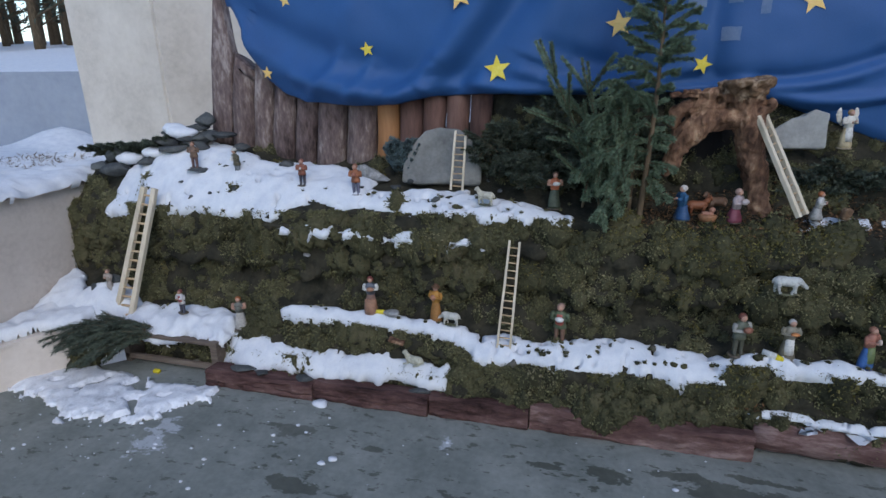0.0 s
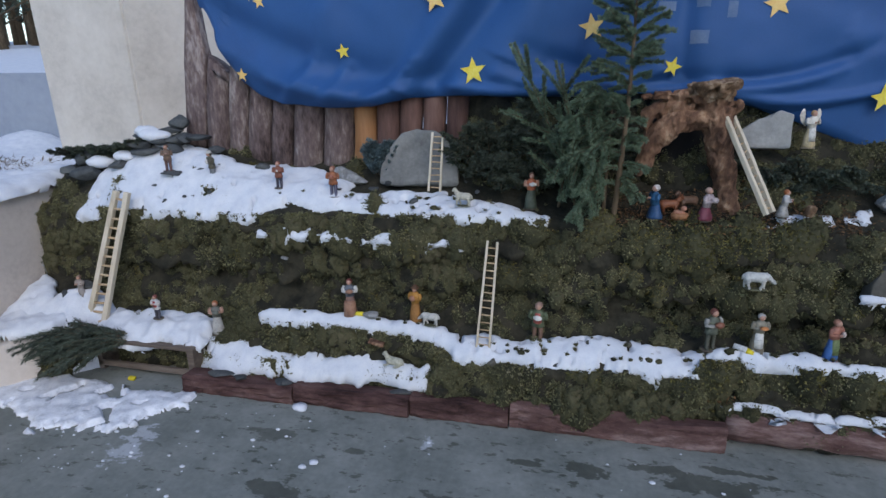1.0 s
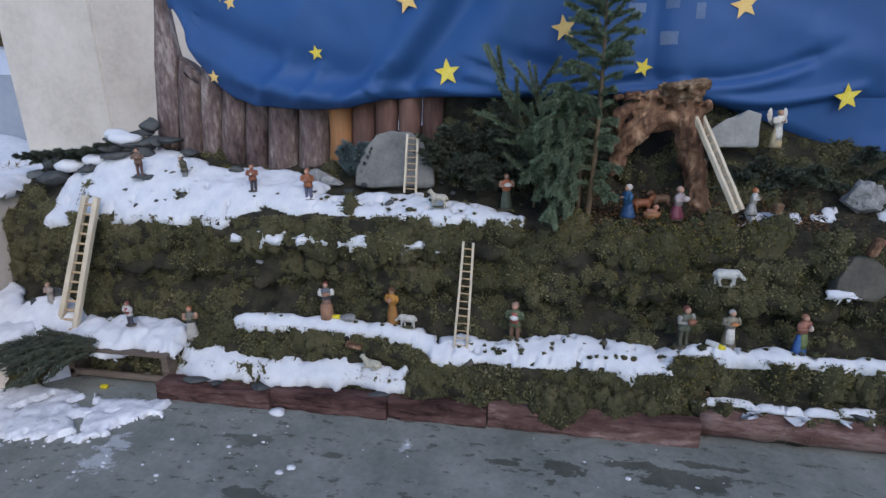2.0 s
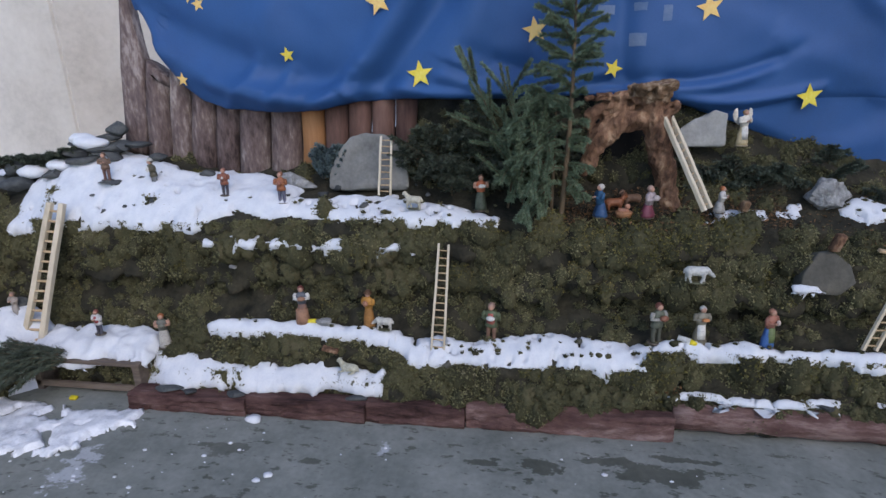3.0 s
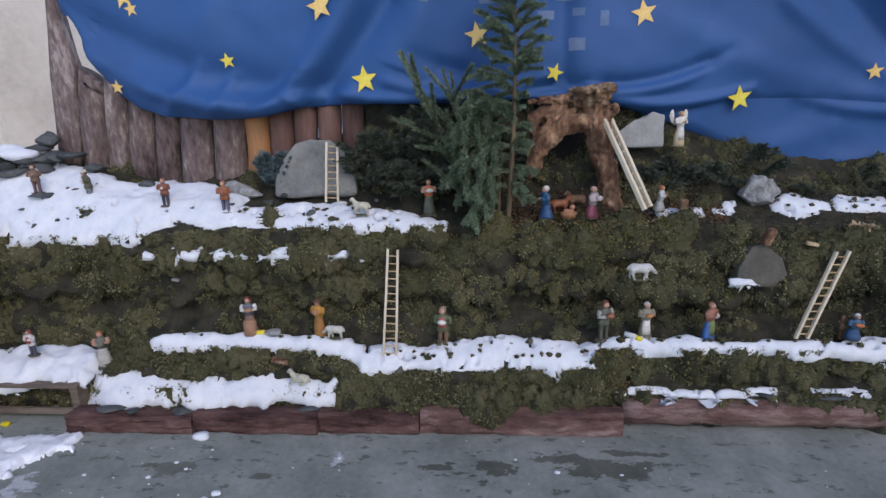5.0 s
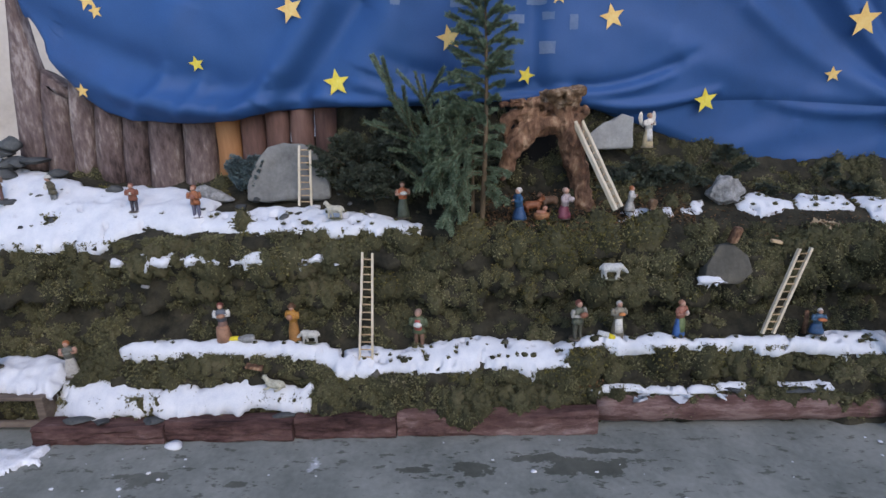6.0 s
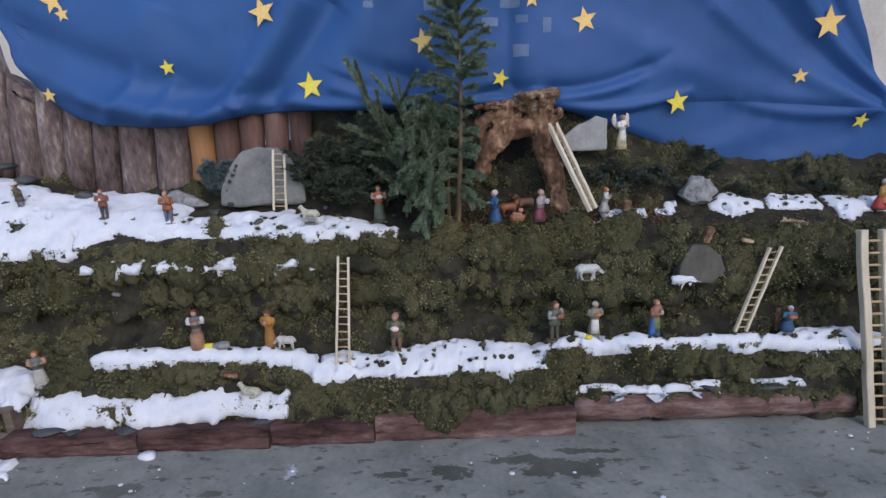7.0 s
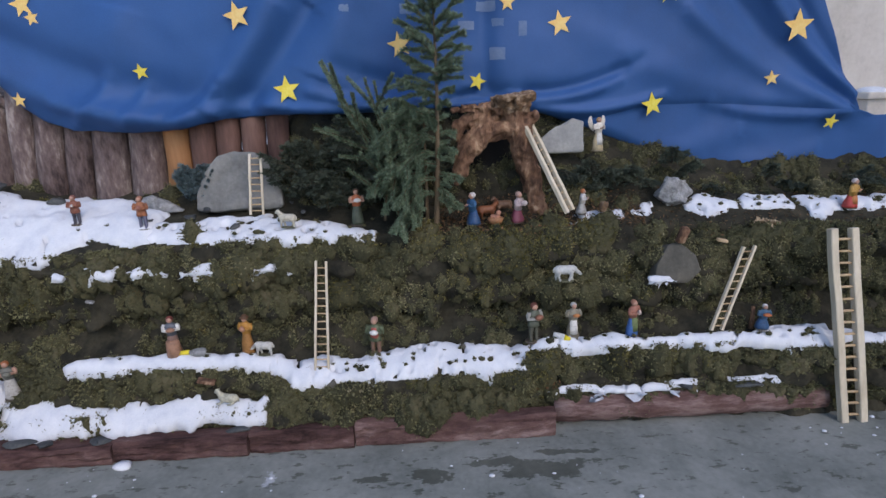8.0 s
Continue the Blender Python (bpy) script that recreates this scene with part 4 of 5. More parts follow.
# ---- walls and distance behind ----
bm = bmesh.new()
bmesh.ops.create_cube(bm, size=1)
corner = {(-1, -1): (-2.72, 2.92), (1, -1): (-2.07, 2.9), (1, 1): (-1.5, 3.5), (-1, 1): (-2.6, 3.9)}
for v in bm.verts:
    x, y = corner[(1 if v.co.x > 0 else -1, 1 if v.co.y > 0 else -1)]
    v.co = Vector((x, y, 0.3 if v.co.z < 0 else 4.5))
bmesh.ops.bevel(bm, geom=list(bm.edges), offset=0.012, segments=2, affect="EDGES")
tagged(new("wall_pillar", bm_mesh("wall_pillar", bm, M_CONCRETE, False)), "massive pale concrete pier behind the terrace", "wall", kind="structure")


def sheet(name, x0, x1, y0, y1, zf, n, m, material, label, category="ground"):
    vs = [(x0 + (x1 - x0) * i / n, y0 + (y1 - y0) * j / m, 0) for i in range(n + 1) for j in range(m + 1)]
    vs = [(x, y, zf(x, y)) for x, y, _ in vs]
    fs = [(i * (m + 1) + j, (i + 1) * (m + 1) + j, (i + 1) * (m + 1) + j + 1, i * (m + 1) + j + 1) for i in range(n) for j in range(m)]
    return tagged(new(name, mesh_of(name, vs, fs, material)), label, category, kind="structure")


sheet("ground_terrace", -14, -2.45, -3, 8, lambda x, y: 0.83 - 0.17 * max(0, y - 2.7) + 0.1 * noise.noise(Vector((x * .7, y * .7, 0))) * min(1, max(0, (y - 2.9))) + 0.28 * math.exp(-((x + 4.85) / 0.45) ** 2 - ((y - 4.6) / 0.4) ** 2), 90, 90, M_SNOW, "snow-covered terrace behind the low wall")
slab("wall_far", (-16, 5.0, -0.2), (-4.2, 5.25, 1.38), M_GREYWALL, "blue-grey rendered wall beyond the snowy terrace")
sheet("ground_hill", -40, -3.0, 5.2, 26, lambda x, y: 1.36 + 0.085 * (y - 5.2) + 0.15 * noise.noise(Vector((x * .3, y * .3, 2))), 50, 40, M_SNOW, "snowy slope rising beyond the wall")
sheet("ground_bank_behind", -2.45, 8, 2.78, 40, lambda x, y: 0.86 + 0.02 * noise.noise(Vector((x, y, 0))) + 0.03 * max(0, y - 6), 30, 60, M_SNOW, "snow-covered ground behind the display")
slab("wall_north", (2.3, 4.2, 0.3), (9.0, 4.5, 4.5), M_CONCRETE, "pale grey rendered wall behind the display")
# unseen wall, added to take some sky light off the display's right
slab("wall_east", (7.5, -7.0, 0.0), (7.8, 4.2, 4.5), M_GREYWALL, "tall unseen blue-grey wall added to darken the right side")
cap = thing("planter", "pale stone planter capped with snow behind the cloth", "planter", (3.42, 3.5, 0.88))
bm = bmesh.new()
box(bm, (-.07, -.07, 0), (.07, .07, .32), 0.01)
part("body", bm, M_CONCRETE, cap, smooth=False)
bm = bmesh.new()
box(bm, (-.1, -.1, .32), (.1, .1, .36), 0.012)
part("rim", bm, M_CONCRETE, cap, smooth=False)
bm = bmesh.new()
ball(bm, (0, 0, .36), .095, u=16, v=10, sq=(1, 1, .35))
part("snow_cap", bm, M_SNOW, cap)


# ---- greenery ----
class Leaves:
    def __init__(self):
        self.p, self.d, self.n, self.l, self.w = [], [], [], [], []

    def needles(self, a, b, n, length, width, rnd, spread=0.62, droop=0.0):
        a, b = np.array(a), np.array(b)
        t = rnd.random((n, 1))
        ax = (b - a) / (np.linalg.norm(b - a) + 1e-9)
        d = ax * 0.75 + rnd.normal(0, spread * 0.6, (n, 3))
        d[:, 2] -= droop
        d /= np.linalg.norm(d, axis=1, keepdims=True)
        self.p.append(a + (b - a) * t)
        self.d.append(d)
        self.n.append(rnd.normal(0, 1, (n, 3)))
        self.l.append(rnd.uniform(0.7, 1.2, n) * length)
        self.w.append(rnd.uniform(0.8, 1.2, n) * width)

    def mesh(self, name, material):
        return leaf_mesh(name, *(np.concatenate(a) for a in (self.p, self.d, self.n)), np.concatenate(self.l), np.concatenate(self.w), material)


def frond(lv, bm, a, d, length, rnd, twigs=7, dens=26, needle=0.016, width=0.0024, sag=0.25, side=0.42, thick=0.0035, flat=True):
    """A branch: a bending axis with side twigs in a flat spray, all set with needles."""
    a, d = Vector(a), Vector(d).normalized()
    pts, p = [a.copy()], a.copy()
    for i in range(8):
        d = (d + Vector((0, 0, -sag / 8))).normalized()
        p = p + d * (length / 8)
        pts.append(p.copy())
    tube(bm, pts, [thick * (1 - 0.8 * i / 8) for i in range(9)], 5)
    for i in range(8):
        lv.needles(pts[i], pts[i + 1], dens, needle, width, rnd)
    flatdir = d.cross(Vector((0, 0, 1)))
    flatdir = flatdir.normalized() if flatdir.length > 0.1 else Vector((1, 0, 0))
    for k in range(twigs):
        t = 0.15 + 0.75 * k / max(1, twigs - 1)
        q = pts[int(t * 8)]
        for s in (-1, 1):
            ln = length * side * (1.05 - t) * rnd.uniform(0.7, 1.2) + 0.02
            td = (d * 0.8 + flatdir * s * 0.75 + Vector((0, 0, rnd.uniform(-.35, .15)))).normalized()
            m = q + td * ln * 0.5
            e = q + td * ln + Vector((0, 0, -0.12 * ln))
            tube(bm, [q, m, e], [thick * .5, thick * .4, thick * .2], 4)
            lv.needles(q, m, dens, needle, width, rnd)
            lv.needles(m, e, dens, needle, width, rnd)


def brush(lv, bm, a, d, length, rnd, sag=0.3, needle=0.018, width=0.0016, dens=70, thick=0.0035, side=2, bare=0.0):
    """A fir branch: a bending stem, bottle-brushed with needles, and a few shorter side shoots."""
    a, d = Vector(a), Vector(d).normalized()
    pts, p = [a.copy()], a.copy()
    n = max(4, int(length / 0.025))
    for i in range(n):
        d = (d + Vector((rnd.uniform(-.05, .05), rnd.uniform(-.05, .05), -sag / n))).normalized()
        p = p + d * (length / n)
        pts.append(p.copy())
    tube(bm, pts, [thick * (1 - 0.75 * i / n) for i in range(n + 1)], 6)
    for i in range(n):
        if i / n < bare:
            continue
        q0, q1 = np.array(pts[i]), np.array(pts[i + 1])
        ax = (q1 - q0) / np.linalg.norm(q1 - q0)
        m = int(dens * (length / n) / 0.025)
        r = rnd.normal(0, 1, (m, 3))
        r -= (r @ ax)[:, None] * ax
        r /= np.linalg.norm(r, axis=1, keepdims=True)
        dr = r * 0.8 + ax * rnd.uniform(.45, .95, (m, 1))
        lv.p.append(q0 + (q1 - q0) * rnd.random((m, 1)))
        lv.d.append(dr / np.linalg.norm(dr, axis=1, keepdims=True))
        lv.n.append(rnd.normal(0, 1, (m, 3)))
        lv.l.append(rnd.uniform(.75, 1.15, m) * needle * (1 - .35 * (i / n) ** 3))
        lv.w.append(np.full(m, width))
    flat = d.cross(Vector((0, 0, 1)))
    flat = flat.normalized() if flat.length > .1 else Vector((1, 0, 0))
    for k in range(side):
        t = .3 + .5 * k / max(1, side - 1) if side > 1 else .5
        for sgn in (-1, 1):
            ln = length * (.75 - .5 * t) * rnd.uniform(.7, 1.15)
            if ln > .03:
                brush(lv, bm, pts[int(t * n)], d * .8 + flat * sgn * .75 + Vector((0, 0, rnd.uniform(-.2, .1))), ln, rnd, sag, needle, width, dens, thick * .6, 0)


def fir_tree():
    rnd = np.random.default_rng(11)
    ob = thing("fir_tree", "slender dark green fir tree with drooping branches", "tree", (0.615, 2.23, 0.79))
    bm, lv = bmesh.new(), Leaves()
    top = 1.02

    def stem(z):
        return Vector((0.012 * math.sin(z * 3.2) + 0.012 * z, 0.06 * z, z))

    tube(bm, [stem(z) for z in np.linspace(-0.03, top, 16)], [0.0125 * (1 - 0.8 * i / 15) for i in range(16)], 8, wob=.08, rnd=random.Random(2))
    tube(bm, [Vector((-.035, 0.05 + 0.06 * z, z)) for z in np.linspace(-0.03, .5, 9)], [0.009 * (1 - 0.7 * i / 8) for i in range(9)], 7)
    n = 46
    for k in range(n):
        z = 0.13 + (top - 0.13) * k / n
        u = z / top
        a = k * 2.4 + rnd.uniform(-.4, .4)
        ln = (0.22 * max(0, 1 - u * 1.0) ** 0.8 + 0.085) * rnd.uniform(0.75, 1.1)
        dx, dy = math.cos(a), math.sin(a)
        if dy > 0.2:
            ln *= 0.7
        if z < 0.36 and abs(dx) < 0.4 and dy < 0:
            ln *= 0.45
        if dx > 0.25 and z < 0.55:
            ln *= 0.42
        brush(lv, bm, stem(z), (dx, dy * 0.8, -0.1 + 1.5 * u), ln, rnd, sag=0.7 - 0.6 * u, side=3 if ln > .16 else (2 if ln > .1 else 1))
    # a skirt of low boughs hanging to the ground on its shaded side
    for k in range(15):
        brush(lv, bm, (-.04 - .02 * (k % 4), -.01 - .012 * (k % 3), .1 + .028 * k), (-1 + 0.35 * (k % 3), -0.45, -0.35 + 0.05 * k), 0.15 + .02 * (k % 3), rnd, sag=.8, side=2)
    part("trunk", bm, M_BARK, ob, "thin brown trunk with bare twigs")
    part("crown", lv.mesh("crown", M_FIR), None, ob)


fir_tree()


def evergreen_sprays(name, label, items, material, seed, dens=26, needle=0.016, width=0.0026, bark=M_BARK, at=(0, 0, 0)):
    rnd = np.random.default_rng(seed)
    ob = thing(name, label, "branches", at)
    bm, lv = bmesh.new(), Leaves()
    for p, d, ln in items:
        frond(lv, bm, Vector(p) - Vector(at), d, ln, rnd, twigs=7, dens=dens, needle=needle, width=width, sag=0.35)
    tagged(part("twig", bm, bark, ob), kind="stuff")
    tagged(part("foliage", lv.mesh("foliage", material), None, ob), kind="stuff")


rq = random.Random(21)
def leaning_branch(label, a, d, length, bare, seed, thick=.006, side=3, sag=.1):
    rnd = np.random.default_rng(seed)
    ob = thing("fir_branch", label, "branch", a, group="fir branches beside the tree")
    bm, lv = bmesh.new(), Leaves()
    brush(lv, bm, (0, 0, 0), d, length, rnd, sag=sag, thick=thick, side=side, bare=bare, dens=60)
    part("stem", bm, M_BARK, ob)
    part("foliage", lv.mesh("foliage", M_FIR), None, ob)


leaning_branch("leaning fir branch with drooping grey-green shoots", (.52, 2.3, .84), (-.34, -.02, 1), .58, .2, 51)
leaning_branch("leaning fir branch with long thin shoots", (.5, 2.33, .88), (-.62, 0, 1), .66, .3, 52, sag=-.1)
leaning_branch("leaning fir branch with bare brown tip", (.5, 2.34, .85), (-.16, 0, 1), .56, .55, 53, .009, 1)
leaning_branch("low leaning fir branch with dense needles", (.47, 2.28, .82), (-.24, -.15, 1), .34, .05, 54)
leaning_branch("spreading fir branch with sparse needles", (.54, 2.3, 1.0), (-.8, 0, .55), .42, .1, 55)
leaning_branch("short leaning fir branch with dense needles", (.4, 2.3, .82), (.05, -.1, 1), .36, .05, 56)
leaning_branch("drooping fir branch with dense needles", (.56, 2.24, 1.02), (-.7, -.3, .25), .24, .05, 57, sag=.9)
evergreen_sprays("evergreen_branches", "dense dark evergreen branches stuck in the bank behind the terrace",
                 [((rq.uniform(-.02, .62), rq.uniform(2.38, 2.48), rq.uniform(.84, 1.12)), (rq.uniform(-.5, .5), rq.uniform(-.6, -.05), rq.uniform(.1, 1)), rq.uniform(.12, .2)) for _ in range(75)], M_JUNIPER, 6, dens=24, at=(.3, 2.43, .86))
evergreen_sprays("evergreen_branches", "dark evergreen branches covering the back of the bank beside the stump",
                 [((rq.uniform(1.1, 1.75), rq.uniform(2.4, 2.5), rq.uniform(.88, 1.0)), (rq.uniform(-.7, .7), rq.uniform(-.7, -.1), rq.uniform(-.1, .7)), rq.uniform(.1, .18)) for _ in range(22)], M_JUNIPER, 7, dens=20, at=(1.4, 2.45, .9))
evergreen_sprays("evergreen_branches", "sparse evergreen sprigs under the hem of the cloth",
                 [((rq.uniform(1.8, 3.0), rq.uniform(2.42, 2.5), rq.uniform(.86, .92)), (rq.uniform(-.8, .8), rq.uniform(-.6, -.1), rq.uniform(0, .6)), rq.uniform(.08, .14)) for _ in range(14)], M_JUNIPER, 8, dens=16, at=(2.4, 2.45, .88))
evergreen_sprays("blue_spruce_sprig", "small blue-green spruce sprig beside the boulder", [((-.46 + .012 * k, 2.46, .9), (-.25 + .08 * k, -.18, 1), .13 + .02 * (k % 3)) for k in range(8)], M_BLUESPRUCE, 9, dens=40, width=0.0026, at=(-.43, 2.42, .86))
def cut_branch():
    """A broad branch of feathery sprays that fan out over the snow and the yard."""
    rnd = np.random.default_rng(10)
    ob = thing("cut_evergreen_branch", "large dark green feathery evergreen branch lying beside the crate", "branch", (-1.56, 1.95, .15))
    bm, lv = bmesh.new(), Leaves()
    for k in range(84):
        a = radians(rnd.uniform(150, 262))
        ln = rnd.uniform(.24, .5) * (1 if a < radians(215) else .65)
        start = Vector((rnd.uniform(-.16, .05), rnd.uniform(-.05, .03), rnd.uniform(-.02, .07)))
        p, d = start.copy(), Vector((math.cos(a), math.sin(a) * .55, rnd.uniform(.05, .5))).normalized()
        pts = [p.copy()]
        for _ in range(7):
            d = (d + Vector((0, 0, -.11))).normalized()
            p = p + d * ln / 7
            p.z = max(p.z, -.13)
            pts.append(p.copy())
        tube(bm, pts, [.0028 * (1 - .1 * q) for q in range(8)], 4)
        for q in range(7):
            lv.needles(pts[q], pts[q + 1], 52, .026, .0016, rnd, spread=.5, droop=.08)
    tagged(part("twig", bm, M_BARK, ob), kind="stuff")
    tagged(part("foliage", lv.mesh("foliage", M_JUNIPER), None, ob), kind="stuff")


cut_branch()
evergreen_sprays("evergreen_branches", "dark evergreen sprigs at the foot of the concrete pier",
                 [((-2.14 + .035 * k, 2.5 + .02 * (k % 3), gz(-2.14 + .035 * k, 2.5) + .03), (-.6 + .1 * k, -.7, .6), .15) for k in range(12)], M_JUNIPER, 12, dens=24, at=(-1.85, 2.55, .85))


# ---- hollow stump ----
def stump():
    ob = thing("hollow_stump", "hollow weathered tree stump forming an arched stable", "stump", (0.9, 2.36, 0.8))
    limbs = [([(.16, 0, -.05), (.155, 0, .02), (.15, 0, .1), (.122, 0, .19), (.095, 0, .28), (.08, 0, .37), (.065, 0, .46)], [.062, .05, .04, .042, .048, .055, .05]),
             ([(.215, .02, -.05), (.19, .01, .03), (.16, .01, .14)], [.022, .026, .02]),
             ([(.1, 0, .36), (.03, 0, .385), (-.03, 0, .382), (-.09, 0, .36), (-.14, 0, .3), (-.168, 0, .24), (-.165, -.01, .19)], [.046, .043, .045, .052, .045, .036, .012]),
             ([(-.13, .02, .33), (-.172, .01, .25), (-.185, .0, .19), (-.188, .0, .15)], [.04, .03, .02, .008]),
             ([(.05, -.01, .46), (-.03, -.02, .468), (-.1, -.02, .468), (-.16, -.02, .466), (-.205, -.02, .455)], [.036, .022, .019, .015, .007]),
             ([(-.02, .0, .43), (-.1, .0, .43), (-.17, .01, .4), (-.185, .01, .34)], [.034, .03, .028, .014]),
             ([(.07, 0, .38), (.06, 0, .44), (.052, 0, .48), (.048, 0, .515)], [.05, .056, .084, .094]),
             ([(.12, -.03, .4), (.13, -.03, .43), (.135, -.02, .45)], [.014, .022, .012])]
    bm = bmesh.new()
    for pts, radii in limbs:
        P = [Vector(p) for p in pts]
        tt = np.linspace(0, len(P) - 1, 24)
        sm = [Vector([float(np.interp(t, range(len(P)), [p[c] for p in P])) for c in range(3)]) for t in tt]
        for _ in range(2):
            sm = [sm[0]] + [(sm[i - 1] + sm[i] * 2 + sm[i + 1]) / 4 for i in range(1, 23)] + [sm[-1]]
        tube(bm, sm, [float(np.interp(t, range(len(P)), radii)) for t in tt], 16)
    bmesh.ops.recalc_face_normals(bm, faces=bm.faces)
    for v in bm.verts:
        v.co.y *= 1.25
    rough = bpy.data.meshes.new("rough")
    bm.to_mesh(rough)
    bm.free()
    tmp = new("rough", rough)
    fuse = tmp.modifiers.new("fuse", "REMESH")
    fuse.mode, fuse.voxel_size = "VOXEL", 0.0042
    me = bpy.data.meshes.new_from_object(tmp.evaluated_get(bpy.context.evaluated_depsgraph_get()))
    bpy.data.objects.remove(tmp)
    bm = bmesh.new()
    bm.from_mesh(me)
    for _ in range(4):
        bmesh.ops.smooth_vert(bm, verts=bm.verts, factor=0.5, use_axis_x=True, use_axis_y=True, use_axis_z=True)
    bm.normal_update()
    for v in bm.verts:
        p = v.co
        top = min(1, max(0, (p.z - .38) / .08))
        # the grain runs up the leg and bends over along the arch
        bend = math.atan2(p.z - .2, p.x + .02) if p.z > .2 else 0
        along = Vector((math.hypot(p.x + .02, p.z - .2) * 34, p.y * 34, bend * 3)) if p.z > .2 else Vector((p.x * 34, p.y * 34, p.z * 9))
        groove = abs(noise.noise(along)) * 0.011
        knots = max(0, 1 - noise.voronoi(p * 26)[0][0] * 2.0) * 0.02 * top
        pits = max(0, noise.noise(p * 38 + Vector((3, 0, 0))) - .12) * 0.035 * (.35 + top)
        v.co += v.normal * (noise.fractal(p * 13, 1, 2, 4) * 0.011 + .006 - groove - knots - pits)
        if v.co.z > 0.53:
            v.co.z = 0.53 + (v.co.z - 0.53) * 0.3
    for f in bm.faces:
        c = f.calc_center_median()
        f.material_index = 1 if c.z > .45 + .03 * noise.noise(c * 18) and c.x > -.05 else 0
    part("trunk", bm, [M_STUMP, M_STUMP_TOP], ob)
    bpy.data.meshes.remove(me)
    # near-black backing: the deep shade inside the arch is put into its colour
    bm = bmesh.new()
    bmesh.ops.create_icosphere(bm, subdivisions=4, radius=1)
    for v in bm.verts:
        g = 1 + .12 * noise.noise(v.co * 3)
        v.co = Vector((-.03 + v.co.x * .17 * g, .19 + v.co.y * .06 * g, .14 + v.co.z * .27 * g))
    part("hollow", bm, M_HOLLOW_SHADE, ob, "near-black backing that stands in for shade in the hollow")


stump()


# ---- stones ----
def stone(x, y, z, size, m, seed, label, turn=0.0, tip=0.0, rough=0.18, sink=0.3, category="stone", sub=4, cuts=7, name="stone"):
    me = rock_mesh(name, size, m, seed, sub, rough, cuts=cuts)
    ob = new(name, me)
    lo = min(v.co.z for v in me.vertices)
    ob.matrix_world = pose(x, y, z - lo * (1 - sink), tip, 0, turn)
    return tagged(ob, label, category)


def slab_stone(outline, depth, at, tip, turn, material, label):
    """A flat leaning stone of that outline."""
    bm = bmesh.new()
    f = [bm.verts.new((x, -depth * .4, z)) for x, z in outline]
    b = [bm.verts.new((x * .92, depth * .6, z * .95)) for x, z in outline]
    n = len(outline)
    bm.faces.new(f)
    bm.faces.new(b[::-1])
    for k in range(n):
        bm.faces.new((f[k], b[k], b[(k + 1) % n], f[(k + 1) % n]))
    bmesh.ops.triangulate(bm, faces=bm.faces)
    bmesh.ops.subdivide_edges(bm, edges=bm.edges, cuts=4, use_grid_fill=True)
    bmesh.ops.subdivide_edges(bm, edges=bm.edges, cuts=1, use_grid_fill=True)
    for _ in range(2):
        bmesh.ops.smooth_vert(bm, verts=bm.verts, factor=0.5, use_axis_x=True, use_axis_y=True, use_axis_z=True)
    s = depth / 0.1
    for v in bm.verts:
        v.co.y += 0.018 * s * noise.fractal(v.co * 8, 1, 2, 4)
        v.co.x += 0.01 * s * noise.noise(v.co * 12)
        v.co.z += 0.008 * s * noise.noise(v.co * 14 + Vector((3, 0, 0)))
    ob = new("boulder", bm_mesh("boulder", bm, material))
    ob.matrix_world = pose(*at, tip, 0, turn)
    tagged(ob, label, "stone")


slab_stone([(-.19, 0), (-.185, .07), (-.15, .17), (-.1, .235), (-.02, .262), (.06, .25), (.13, .2), (.165, .12), (.175, 0)], .1, (-.215, 2.42, .86), -14, 4, M_ROCK, "large flat grey boulder leaning against the palisade")
slab_stone([(-.1, -.02), (-.11, .045), (-.04, .1), (.0, .105), (.035, .13), (.085, .115), (.09, -.02)], .05, (1.195, 2.47, 1.075), -10, 0, M_ROCK_P, "flat pale grey stone standing beside the angel")
slab_stone([(-.1, 0), (-.085, .07), (-.03, .15), (.02, .155), (.085, .1), (.11, .035), (.05, -.02)], .07, (1.585, 2.125, .565), -16, 5, M_ROCK_B, "brown mossy stone set into the bank")
stone(-.57, 2.42, .86, (.2, .1, .1), M_ROCK_W, 5, "pale lichened stone lying in the snow", tip=10)
stone(1.635, 2.335, .835, (.22, .16, .17), M_ROCK_W, 7, "rough pale granite stone on the terrace", tip=15, rough=.42, cuts=12)
stone(.57, 2.075, .315, (.06, .04, .022), M_ROCK_B, 10, "small brown stone in the snow", sub=3)
stone(.7, 2.08, .32, (.035, .03, .035), M_ROCK_B, 11, "small mossy stone in the snow", sub=3)
stone(.17, 1.985, .22, (.05, .04, .06), M_ROCK_B, 12, "small brown stone at the foot of the ladder", sub=3)
rs = random.Random(31)
for k in range(16):
    x = rs.uniform(-1.6, .3)
    y = rs.uniform(2.22, 2.42)
    s = rs.uniform(.02, .05)
    stone(x, y, gz(x, y) + .02, (s * 1.4, s, s * .7), M_SLATE, 40 + k, "small dark stone poking through the snow", turn=rs.uniform(0, 180), sub=2)
